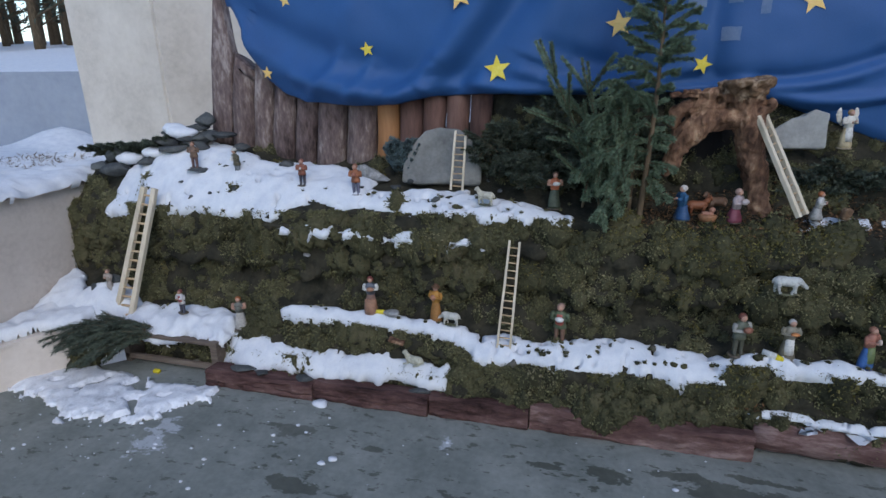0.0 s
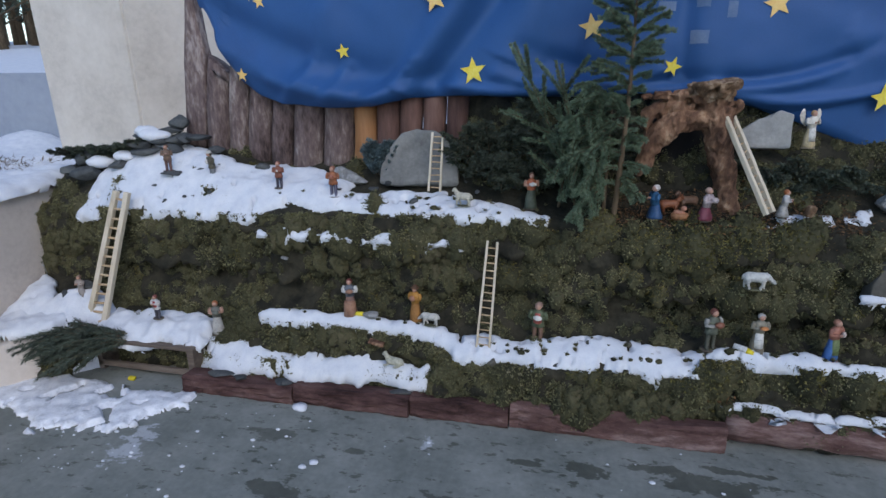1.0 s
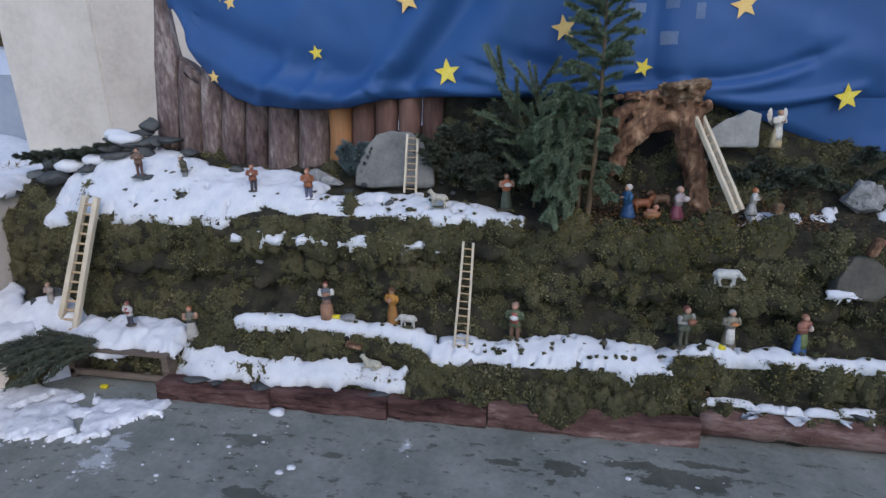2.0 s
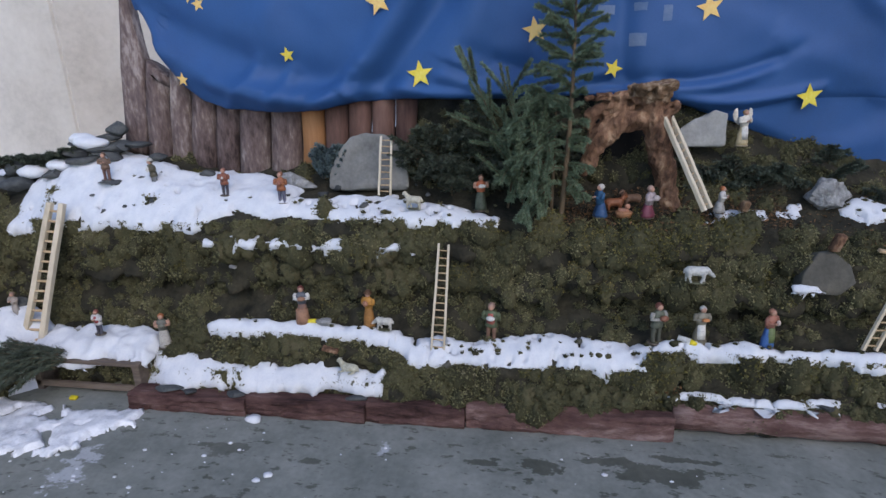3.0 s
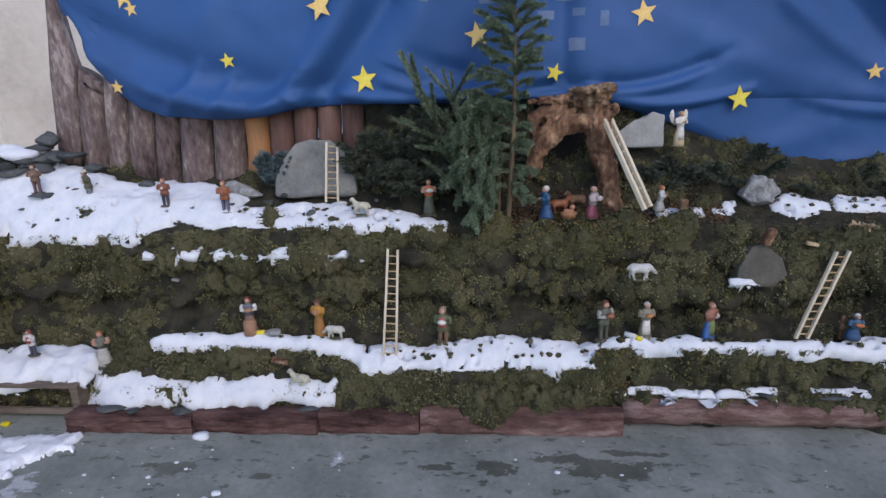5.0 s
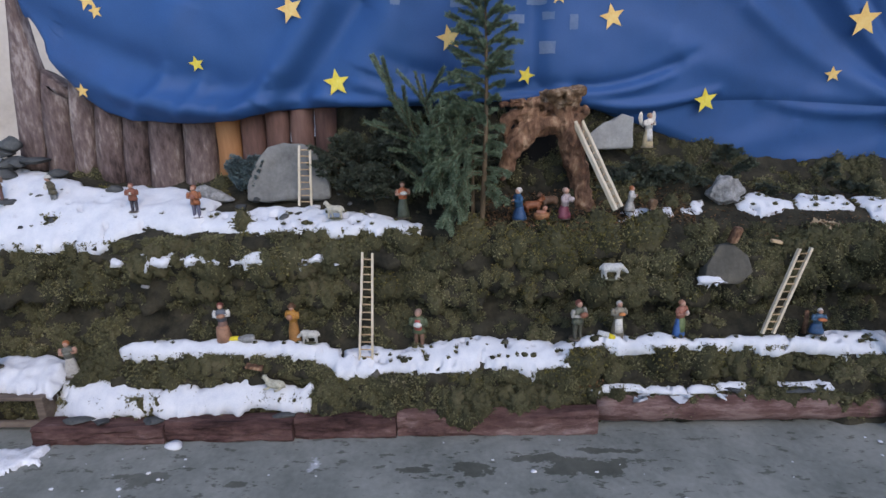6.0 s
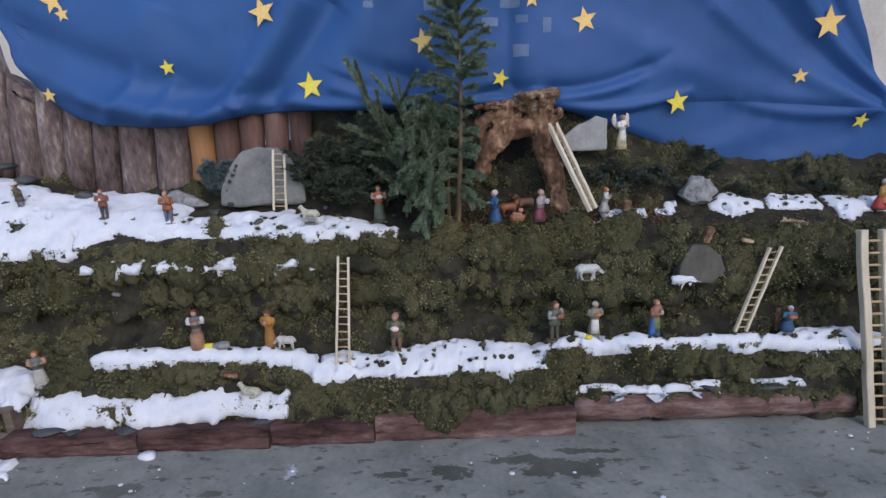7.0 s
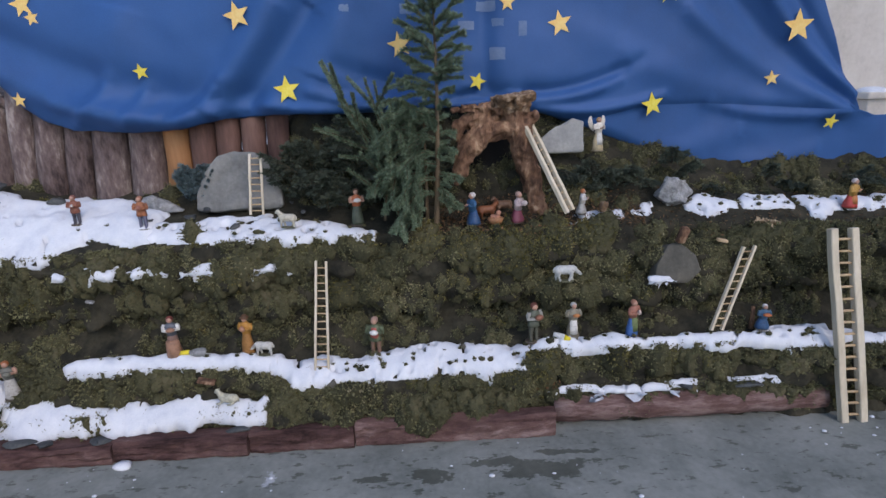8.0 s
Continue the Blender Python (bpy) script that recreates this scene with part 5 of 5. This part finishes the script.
for k, (x, y, z, w, d, h) in enumerate(((-1.72, 2.45, .88, .15, .1, .05), (-1.62, 2.47, .92, .13, .1, .045), (-1.56, 2.5, .985, .12, .09, .04), (-1.8, 2.4, .84, .16, .11, .05), (-1.66, 2.43, .84, .14, .1, .05),
                                       (-1.49, 2.5, .93, .12, .09, .05), (-1.53, 2.53, 1.0, .1, .09, .07), (-1.42, 2.5, .95, .14, .08, .03), (-1.46, 2.33, .865, .11, .08, .03), (-1.45, 2.33, .885, .06, .05, .02), (-1.6, 2.5, .86, .2, .14, .07), (-1.7, 2.5, .9, .18, .12, .06), (-1.52, 2.46, .885, .15, .1, .05),
                                       (-1.98, 2.36, .85, .14, .1, .07), (-2.06, 2.46, .87, .15, .1, .08), (-1.92, 2.5, .9, .16, .1, .06), (-2.12, 2.38, .85, .1, .08, .06), (-1.84, 2.46, .9, .14, .1, .06), (-1.3, 2.47, .9, .1, .07, .04), (-1.02, 2.43, .88, .07, .05, .05), (-1.86, 2.1, .3, .07, .06, .06), (-1.93, 2.04, .28, .05, .05, .05), (-1.9, 2.3, .45, .1, .08, .07))):
    stone(x, y, gz(x, y) + .025 + max(0, z - .88) * .7 if z > .8 else z + .03, (w * 1.15, d * 1.1, h * 1.2), M_SLATE, 70 + k, "dark flat slate stone stacked at the edge of the terrace", turn=rs.uniform(-30, 30), sub=3, sink=.15)
for k, (x, y, z, r) in enumerate(((-1.63, 2.47, 1.0, .075), (-1.7, 2.5, 1.0, .06), (-1.78, 2.42, .885, .06), (-1.95, 2.43, .93, .07))):
    bm = bmesh.new()
    ball(bm, (0, 0, 0), r, u=16, v=10, sq=(1.2, .8, .45))
    for v in bm.verts:
        v.co += v.co.normalized() * 0.012 * noise.noise(v.co * 22 + Vector((k * 3, 0, 0)))
    ob = new("snow_lump", bm_mesh("snow_lump", bm, M_SNOW))
    ob.location = (x, y, gz(x, y) + .06 + max(0, z - .93) * .55)
    tagged(ob, "soft snow lump resting on the slate stones", "snow")
for k, (x, y, w) in enumerate(((-1.02, 1.9, .14), (-.72, 1.9, .1), (-.2, 1.93, .1), (-.93, 1.89, .09), (1.85, 1.975, .16), (1.62, 1.985, .1))):
    stone(x, y + .005, .078 if x < 0 else .14, (w, .06, .025), M_SLATE, 90 + k, "thin slate wedged above the timber edging", sub=3, turn=rs.uniform(-8, 8))
# lumps of snow scattered on the yard
for k in range(150):
    if k < 96:
        x, y = -1.75 + 1.25 * rs.random() ** 1.3, rs.uniform(1.25, 1.86)
    elif k < 112:
        x, y = rs.uniform(2.12, 2.5), rs.uniform(1.75, 1.93)
    else:
        x, y = rs.uniform(-.4, 2.6), rs.uniform(1.3, 1.88)
    r = .0022 + .007 * rs.random() ** 3
    if k == 0:
        x, y, r = -.62, 1.85, .028
    if k in (1, 2):
        x, y, r = (-.42, 1.55, .014) if k == 1 else (-.45, 1.52, .012)
    bm = bmesh.new()
    bmesh.ops.create_icosphere(bm, subdivisions=2, radius=r)
    for v in bm.verts:
        v.co *= 1 + 0.35 * noise.noise(v.co * (1.4 / r) + Vector((k, 0, 0)))
        v.co = Vector((v.co.x * 1.3, v.co.y * .9, max(-.2 * r, v.co.z * .6)))
    ob = new("snow_crumb", bm_mesh("snow_crumb", bm, M_SNOW))
    ob.location = (x, y, .2 * r)
    tagged(ob, "small crumb of snow on the concrete", "snow", "crumbs of snow")


# ---- stubble on the snowy wall ----
def stubble():
    rng = np.random.default_rng(23)
    n = 420
    x = rng.uniform(-3.1, -2.5, n)
    y = 2.3 + rng.random(n) * 0.45
    keep = np.array([noise.noise(Vector((a * 3, b * 6, 1))) > -.05 for a, b in zip(x, y)])
    P = np.stack([x, y, np.full(n, 0.0)], 1)[keep]
    P[:, 2] = 0.868
    D = rng.normal(0, 1, P.shape) * (1, .6, .5) + (0, 0, .35)
    D /= np.linalg.norm(D, axis=1, keepdims=True)
    L = rng.uniform(.02, .05, len(P))
    me = leaf_mesh("grass_stubble", P, D, rng.normal(0, 1, P.shape), L, L * .06, M_BARK)
    tagged(new("grass_stubble", me), "dark dry grass stubble poking through snow on the wall", "grass", kind="stuff")


stubble()


# ---- far trees ----
def far_trees():
    bm, lv = bmesh.new(), Leaves()
    rnd = np.random.default_rng(17)
    for k in range(70):
        x, y = rnd.uniform(-34, -9), rnd.uniform(12, 22)
        z0 = 1.3 + 0.085 * (y - 5.2)
        h = rnd.uniform(4, 8)
        tube(bm, [(x, y, z0 - .2), (x + .1, y, z0 + h * .5), (x + .15, y, z0 + h)], [.14, .09, .02], 6)
        for b in range(16):
            z = z0 + h * (.12 + .85 * b / 16)
            a = b * 2.4
            ln = (1.5 * (1 - b / 17) + .3)
            p, q = (x + .1, y, z), (x + .1 + math.cos(a) * ln, y + math.sin(a) * ln, z + .35 * ln)
            tube(bm, [p, q], [.035, .01], 4)
            lv.needles(p, q, 26, .35, .03, rnd)
    ob = thing("far_woods", "dark winter trees on the distant snowy slope", "trees", (-20, 16, 2), kind="stuff")
    for m, nm in ((bm_mesh("trunks", bm, M_BARK), "trunks"), (lv.mesh("foliage", M_JUNIPER), "foliage")):
        o = part(nm, m, None, ob)
        o.matrix_parent_inverse = Matrix.Translation((20, -16, -2))
        tagged(o, kind="stuff")


far_trees()


# ---- figurines ----
SKIN = (.42, .24, .17)


def loft(bm, rings, seg=14, mi=0):
    """A closed body from rings of (x, y, z, rx, ry)."""
    rr = []
    for x, y, z, rx, ry in rings:
        rr.append([bm.verts.new((x + rx * math.cos(2 * math.pi * k / seg), y + ry * math.sin(2 * math.pi * k / seg), z)) for k in range(seg)])
    for a, b in zip(rr, rr[1:]):
        for k in range(seg):
            bm.faces.new((a[k], a[(k + 1) % seg], b[(k + 1) % seg], b[k])).material_index = mi
    bm.faces.new(rr[0][::-1]).material_index = mi
    bm.faces.new(rr[-1]).material_index = mi


def figurine(x, y, z, h, turn, label, top, bottom, hair, lower="robe", apron=None, sleeve=None, held=None, hat=None, vest=None, kneel=False, lean=0.0, wings=False, base=(.1, .08, .06)):
    """A painted plaster figurine, one plain mesh. It faces -y before it is turned."""
    cols = [SKIN, top, bottom, hair, apron or bottom, sleeve or top, held[0] if held else top, hat or hair, vest or top, base]
    bm = bmesh.new()
    s = 0.62 if kneel else 1.0
    loft(bm, [(0, 0, 0, .17, .13), (0, 0, .03, .175, .135), (0, 0, .04, .15, .115)], 12, 9)
    if lower == "robe":
        zz = [.035, .12, .3, .5, .56]
        rx = [.15, .15, .125, .095, .09]
        if kneel:
            zz = [.035, .1, .2, .3, .36]
            rx = [.19, .18, .15, .11, .1]
        loft(bm, [(0.01 * math.sin(i * 2), .02 if kneel else 0, q, r, r * .8) for i, (q, r) in enumerate(zip(zz, rx))], 14, 2)
        waist = zz[-1]
        if apron:
            loft(bm, [(0, -.055, waist - .36 * s, .1, .08), (0, -.055, waist - .2 * s, .095, .07), (0, -.04, waist, .075, .055)], 12, 4)
    else:
        for sx in (-1, 1):
            loft(bm, [(sx * .065, -.03, .035, .05, .075), (sx * .062, -.01, .08, .036, .04), (sx * .058, 0, .25, .042, .045), (sx * .05, 0, .5, .06, .065)], 10, 2)
        waist = .46
        loft(bm, [(0, 0, .38, .125, .1), (0, 0, .46, .115, .09), (0, 0, .55, .1, .08)], 12, 1)
    sh = waist + .23
    loft(bm, [(0, 0, waist - .02, .1, .08), (0, -.005, waist + .1, .108, .085), (lean * .5, -.01, sh, .125, .08), (lean * .6, -.01, sh + .045, .07, .06), (lean * .6, -.01, sh + .07, .04, .04)], 14, 1)
    if vest:
        loft(bm, [(0, -.02, waist, .088, .08), (0, -.022, waist + .1, .09, .08), (lean * .5, -.02, sh + .01, .09, .075)], 12, 8)
    hz = sh + .13
    ball(bm, (lean, -.02, hz), .064, 0, 12, 9, (.92, 1, 1.15))
    ball(bm, (lean, .003, hz + .018), .07, 3, 12, 9, (1, 1, 1.1))
    ball(bm, (lean, -.082, hz - .005), .014, 0, 6, 5)
    if hat:
        loft(bm, [(lean, -.01, hz + .035, .1, .1), (lean, -.01, hz + .045, .1, .1), (lean, -.005, hz + .055, .066, .066), (lean, 0, hz + .11, .05, .05)], 12, 7)
    for sx in (-1, 1):
        a = Vector((sx * .115 + lean * .5, -.01, sh + .02))
        e = Vector((sx * .15, -.03, sh - .12))
        w = Vector((sx * .045, -.13, sh - .1 + (.03 if sx > 0 else 0)))
        tube(bm, [a, (a + e) / 2 + Vector((sx * .012, 0, 0)), e, (e + w) / 2, w], [.042, .045, .042, .036, .03], 9, 5)
        ball(bm, w + Vector((-sx * .008, -.02, .005)), .026, 0, 8, 6)
    if held:
        ball(bm, (0.02, -.15, sh - .07), .07, 6, 10, 8, held[1])
    if label.count("behind a brown sack"):
        loft(bm, [(0, -.06, .02, .16, .13), (0, -.07, .2, .15, .12), (0, -.07, .38, .14, .11), (0, -.07, .42, .12, .09)], 10, 6)
    if wings:
        for sx in (-1, 1):
            loft(bm, [(sx * .1, .09, sh - .2, .02, .012), (sx * .17, .1, sh - .08, .06, .014), (sx * .2, .1, sh + .08, .075, .014), (sx * .2, .1, sh + .2, .05, .012), (sx * .19, .1, sh + .26, .015, .008)], 10, 1)
    total = hz + .085
    k = h / (total + (.03 if hat else 0))
    for v in bm.verts:
        n = noise.noise(v.co * 14) * .008
        wide = 1.12 if v.co.z < hz - .07 else 1.15
        v.co = Vector(((v.co.x + n) * wide, (v.co.y + n) * wide, v.co.z)) * k
    me = bm_mesh("figurine", bm, [paint(*c) for c in cols])
    ob = new("figurine", me)
    ob.matrix_world = pose(x, y, z, 0, 0, turn)
    return tagged(ob, label, "figurine", "crib figurines")


RED, WHITE, BROWN, OCHRE, BLUE, GREEN, GREY, DARK = (.32, .05, .035), (.6, .58, .54), (.13, .07, .04), (.42, .2, .04), (.05, .13, .33), (.07, .1, .05), (.2, .2, .21), (.035, .03, .035)
# upper terrace
figurine(-1.465, 2.33, .905, .13, 15, "worn brown plaster shepherd figurine standing on slate", (.16, .1, .07), (.12, .06, .05), BROWN, "legs", base=(.06, .06, .06))
figurine(-1.235, 2.34, .87, .14, -25, "leaning plaster figurine in green tunic with white scarf", (.09, .08, .05), (.16, .17, .18), (.1, .08, .06), "legs", held=(WHITE, (.6, .6, 1.3)), lean=-.06, hat=(.5, .48, .42))
figurine(-.865, 2.3, .85, .125, 5, "plaster shepherd figurine in brown coat and dark trousers", (.22, .08, .05), (.05, .045, .06), (.25, .1, .07), "legs", held=(WHITE, (.5, .5, .6)))
figurine(-.59, 2.28, .825, .14, 0, "plaster piper figurine in russet jacket and blue trousers", (.3, .11, .05), (.1, .1, .15), (.28, .12, .07), "legs", held=((.3, .12, .08), (.8, .7, .9)))
figurine(.285, 2.3, .805, .155, 8, "plaster woman figurine with red bodice and white basket", (.42, .13, .06), (.07, .085, .06), BROWN, "robe", held=(WHITE, (1.3, .9, .8)), sleeve=SKIN)
# middle ledge
figurine(-.462, 2.085, .345, .17, 10, "plaster woman figurine with white sleeves behind a brown sack", (.1, .11, .13), (.2, .12, .095), (.16, .04, .03), "robe", sleeve=WHITE, held=((.3, .16, .1), (1.3, 1, .8)))
figurine(-.168, 2.085, .34, .17, -20, "plaster figurine in ochre robe carrying a bundle", OCHRE, (.3, .14, .04), BROWN, "robe", held=((.35, .17, .1), (1.0, .8, 1.1)), hat=(.12, .06, .03))
figurine(.348, 2.085, .3, .175, -12, "plaster shepherd figurine with red shawl and white lamb", (.09, .11, .06), (.16, .09, .06), (.32, .2, .15), "legs", vest=(.35, .08, .06), held=(WHITE, (1.2, .8, .8)))
figurine(.995, 2.075, .34, .17, 25, "plaster bagpiper figurine in dark green with brown bag", (.1, .11, .08), (.07, .07, .05), (.14, .05, .035), "legs", held=((.24, .1, .06), (1.3, .9, .9)), sleeve=(.3, .29, .26))
figurine(1.157, 2.075, .34, .165, 5, "plaster woman figurine with white apron carrying bread", (.22, .2, .15), (.16, .14, .1), (.4, .38, .35), "robe", apron=WHITE, held=((.5, .2, .07), (1.2, .8, .6)))
figurine(1.405, 2.075, .34, .165, 30, "plaster woman figurine in blue dress and green cloak", (.3, .13, .09), BLUE, (.3, .14, .09), "robe", apron=(.13, .17, .07), held=((.45, .35, .3), (.6, .6, 1)), base=(.25, .11, .06))
figurine(1.95, 2.065, .355, .11, -8, "kneeling plaster woman figurine in blue with white headscarf", (.05, .11, .18), (.03, .08, .17), (.55, .52, .5), "robe", kneel=True, held=((.45, .14, .05), (1.6, .9, .8)))
# lower left
figurine(-1.41, 2.03, .262, .12, -5, "plaster man figurine with white shirt and red waistcoat", (.5, .48, .47), (.06, .06, .08), (.2, .06, .045), "legs", vest=(.28, .04, .04))
figurine(-1.1, 2.035, .212, .165, 20, "plaster woman figurine with red hair and pale skirt", (.12, .12, .1), (.4, .38, .35), (.36, .12, .04), "robe", held=((.14, .14, .11), (1.2, .8, .9)), sleeve=SKIN)
figurine(-1.86, 2.07, .3, .13, 0, "worn pale plaster figurine half hidden behind the ladder", (.33, .28, .24), (.3, .27, .25), (.25, .16, .12), "robe")
# by the stump
figurine(.765, 2.23, .805, .135, -70, "plaster figurine of a kneeling mother in blue cloak", (.03, .1, .2), (.025, .07, .16), (.55, .5, .46), "robe", kneel=True)
figurine(.955, 2.24, .805, .13, 50, "plaster figurine in pale shawl and dark red robe", (.36, .3, .3), (.16, .04, .06), (.38, .25, .2), "robe", kneel=True, held=((.4, .34, .33), (1.4, 1, 1)))
figurine(1.225, 2.25, .83, .105, 60, "small kneeling plaster figurine with red hair and white tunic", (.48, .46, .43), (.33, .32, .3), (.38, .13, .05), "robe", kneel=True)
figurine(1.345, 2.46, 1.062, .145, 18, "white and gold plaster angel figurine with raised wings", (.62, .58, .5), (.5, .4, .24), (.32, .2, .1), "robe", apron=(.62, .6, .55), wings=True, base=(.3, .24, .16))
figurine(2.415, 2.29, .8, .13, 25, "kneeling plaster king figurine in red and yellow robe", (.42, .24, .06), (.4, .05, .04), (.5, .42, .38), "robe", kneel=True, apron=(.45, .16, .05))


def animal(x, y, z, L, turn, label, col, head_low=False, lying=False, horns=False, thick=1.0):
    """A small plaster animal, one plain mesh, its head towards +x before turning."""
    bm = bmesh.new()
    zb = .27 if lying else .46
    loftx = [(-.46, .02, .04), (-.43, .0, .12), (-.34, -.01, .175), (-.18, -.02, .185), (.0, -.025, .18), (.16, -.01, .185), (.27, .02, .165), (.35, .05, .1)]
    tube(bm, [(px, 0, zb + dz) for px, dz, _ in loftx], [r * thick for *_, r in loftx], 16)
    hz = zb - .14 if head_low else zb + .27
    hx = .5 if head_low else .43
    tube(bm, [(.24, 0, zb + .07), (.35, 0, (zb + hz) / 2 + (.09 if head_low else .05)), (hx - .03, 0, hz + .03)], [.14, .11, .085], 10)
    tube(bm, [(hx - .07, 0, hz + .06), (hx, 0, hz + .02), (hx + .08, 0, hz - .05), (hx + .12, 0, hz - .08)], [.07, .085, .06, .03], 10)
    for sy in (-1, 1):
        ball(bm, (hx - .04, sy * .1, hz + .04), .045, 0, 7, 5, (.6, 1.3, .45))
        if horns:
            tube(bm, [(hx - .04, sy * .05, hz + .08), (hx - .03, sy * .13, hz + .13), (hx, sy * .14, hz + .2)], [.025, .02, .006], 6)
        for k, lx in enumerate((-.31, .2)):
            if lying:
                tube(bm, [(lx, sy * .1, .14), (lx + .1, sy * .16, .07), (lx + .24, sy * .17, .04)], [.07, .05, .04], 7)
            else:
                step = .07 * sy * (1 if k else -1)
                knee = (lx + step * .5 + (.04 if k else -.02), sy * .085, .2)
                tube(bm, [(lx, sy * .085, .44), (lx + step * .2, sy * .09, .32), knee, (lx + step, sy * .085, .05), (lx + step + .03, sy * .085, .0)], [.12, .095, .055, .042, .05], 8)
    tube(bm, [(-.43, 0, zb + .07), (-.49, 0, zb - .02), (-.49, 0, zb - .14)], [.035, .035, .02], 6)
    if not lying:
        loft(bm, [(-.03, 0, -.05, .36, .14), (-.03, 0, -.02, .37, .15), (-.03, 0, .0, .33, .12)], 16, 1)
    for v in bm.verts:
        v.co += v.co.normalized() * .022 * noise.noise(v.co * 15)
        v.co *= L
    ob = new("animal_figurine", bm_mesh("animal_figurine", bm, [paint(*col), paint(.1, .1, .06)]))
    ob.matrix_world = pose(x, y, z, 0, 0, turn)
    tagged(ob, label, "figurine", "crib animals")


SHEEP = (.5, .48, .43)
animal(.005, 2.24, .825, .085, 170, "cream plaster sheep figurine standing in patchy snow", (.48, .45, .36))
animal(1.125, 2.095, .595, .1, -4, "white plaster sheep figurine grazing on the mossy bank", (.48, .48, .45), head_low=True)
animal(-.1, 2.06, .345, .085, 176, "white plaster lamb figurine grazing beside the ochre figure", SHEEP, head_low=True)
animal(-.235, 1.965, .185, .095, 168, "cream plaster sheep figurine lying in the snow", (.46, .44, .34), lying=True)
animal(.835, 2.3, .81, .095, 10, "brown plaster ox figurine inside the hollow stump", (.2, .07, .03), horns=True)
animal(.905, 2.35, .815, .1, 200, "grey-brown plaster donkey figurine inside the hollow stump", (.14, .08, .05))
bm = bmesh.new()
loft(bm, [(0, 0, 0, .028, .02), (0, 0, .02, .034, .024), (0, 0, .026, .03, .02)], 12, 0)
loft(bm, [(-.002, 0, .024, .022, .014), (-.002, 0, .036, .02, .012)], 10, 1)
ball(bm, (.012, -.004, .045), .011, 1)
ob = new("cradle_figurine", bm_mesh("cradle_figurine", bm, [paint(.28, .13, .06), paint(.42, .2, .13)]))
ob.location = (.86, 2.23, .808)
tagged(ob, "small brown plaster cradle figurine before the stump", "figurine", "crib figurines")

# ---- small things ----
def lump(name, x, y, z, size, m, label, category, turn=0.0, seed=1):
    bm = bmesh.new()
    box(bm, (-size[0] / 2, -size[1] / 2, 0), (size[0] / 2, size[1] / 2, size[2]), min(size) * .25)
    for v in bm.verts:
        v.co += Vector((noise.noise(v.co * 60 + Vector((seed, 0, 0))), noise.noise(v.co * 60 + Vector((0, seed, 0))), 0)) * min(size) * .25
    ob = new(name, bm_mesh(name, bm, m))
    ob.matrix_world = pose(x, y, z, 8, 12, turn)
    tagged(ob, label, category)


YEL = paint(.62, .5, .02)
stone(-.418, 2.075, .35, (.062, .035, .034), YEL, 61, "small bright yellow bundle lying beside the figurine", turn=15, category="bundle", sub=3, name="bundle")
stone(-.365, 2.07, .35, (.085, .045, .042), M_ROCK_W, 63, "pale grey sack lying on the snowy ledge", turn=-15, category="sack", sub=3, name="sack")
tube_bm = bmesh.new()
tube(tube_bm, [(-.035, 0, .014), (0, 0, .015), (.01, 0, .015)], [.012, .013, .013], 10, 0)
tube(tube_bm, [(.008, 0, .015), (.035, 0, .012)], [.0128, .01], 10, 1)
ob = new("marker_tube", bm_mesh("marker_tube", tube_bm, [paint(.6, .6, .58), YEL]))
ob.matrix_world = pose(1.105, 2.055, .35, 0, 12, -18)
tagged(ob, "small white and yellow tube lying in the snow", "tube")
lump("yellow_scrap", -1.5, 1.9, .0, (.03, .02, .015), YEL, "small yellow scrap lying by the crate", "scrap", 10)
lump("wood_chip", 1.79, 2.165, .71, (.045, .02, .012), M_RUNG, "pale wood chip stuck in the moss", "wood chip", 5)
lump("wood_chip", -.78, 2.125, .57, (.03, .015, .01), M_ROCK_W, "pale chip stuck in the moss", "wood chip", 5)
lump("bark_piece", -.32, 1.995, .265, (.07, .03, .012), M_STUMP, "brown bark piece on the ledge", "bark", 0)
lump("bark_piece", 1.6, 2.14, .72, (.035, .03, .07), M_STUMP, "brown bark piece standing in the moss above the stone", "bark", 10)
lump("wood_block", 1.31, 2.25, .835, (.03, .03, .045), M_STUMP_TOP, "small pale wood block on the terrace", "wood block", 20)
post = bmesh.new()
tube(post, [(0, 0, 0), (.002, 0, .06), (-.002, 0, .1)], [.01, .009, .008], 8)
ob = new("wood_stick", bm_mesh("wood_stick", post, M_STUMP))
ob.location = (1.925, 2.1, .34)
tagged(ob, "short brown wood stick standing behind the kneeling figurine", "stick")


def litter(name, label, x0, x1, y0, y1, n, seed, m, L=(.008, .02)):
    rng = np.random.default_rng(seed)
    P = np.stack([rng.uniform(x0, x1, n), rng.uniform(y0, y1, n), np.zeros(n)], 1)
    P[:, 2] = [gz(p[0], p[1]) + .004 + .008 * rng.random() for p in P]
    D = rng.normal(0, 1, (n, 3)) * (1, 1, .3)
    D /= np.linalg.norm(D, axis=1, keepdims=True)
    N = rng.normal(0, .4, (n, 3)) + (0, 0, 1)
    ln = rng.uniform(*L, n)
    tagged(new(name, leaf_mesh(name, P, D, N, ln, ln * rng.uniform(.1, .35, n), m)), label, "litter", kind="stuff")


litter("leaf_litter", "dry brown leaf and needle litter on the terrace", .62, 1.5, 2.19, 2.4, 2600, 3, M_LITTER)
litter("leaf_litter", "dry brown leaf litter on the terrace", 1.5, 3.0, 2.19, 2.45, 900, 4, M_LITTER)
litter("leaf_litter", "dry brown needles scattered on the snowy ledge", .9, 1.1, 2.0, 2.06, 160, 5, M_LITTER)
litter("dry_grass", "tuft of dry straw stuck in the bank", 1.97, 2.06, 2.21, 2.23, 70, 6, M_RUNG, (.02, .04))
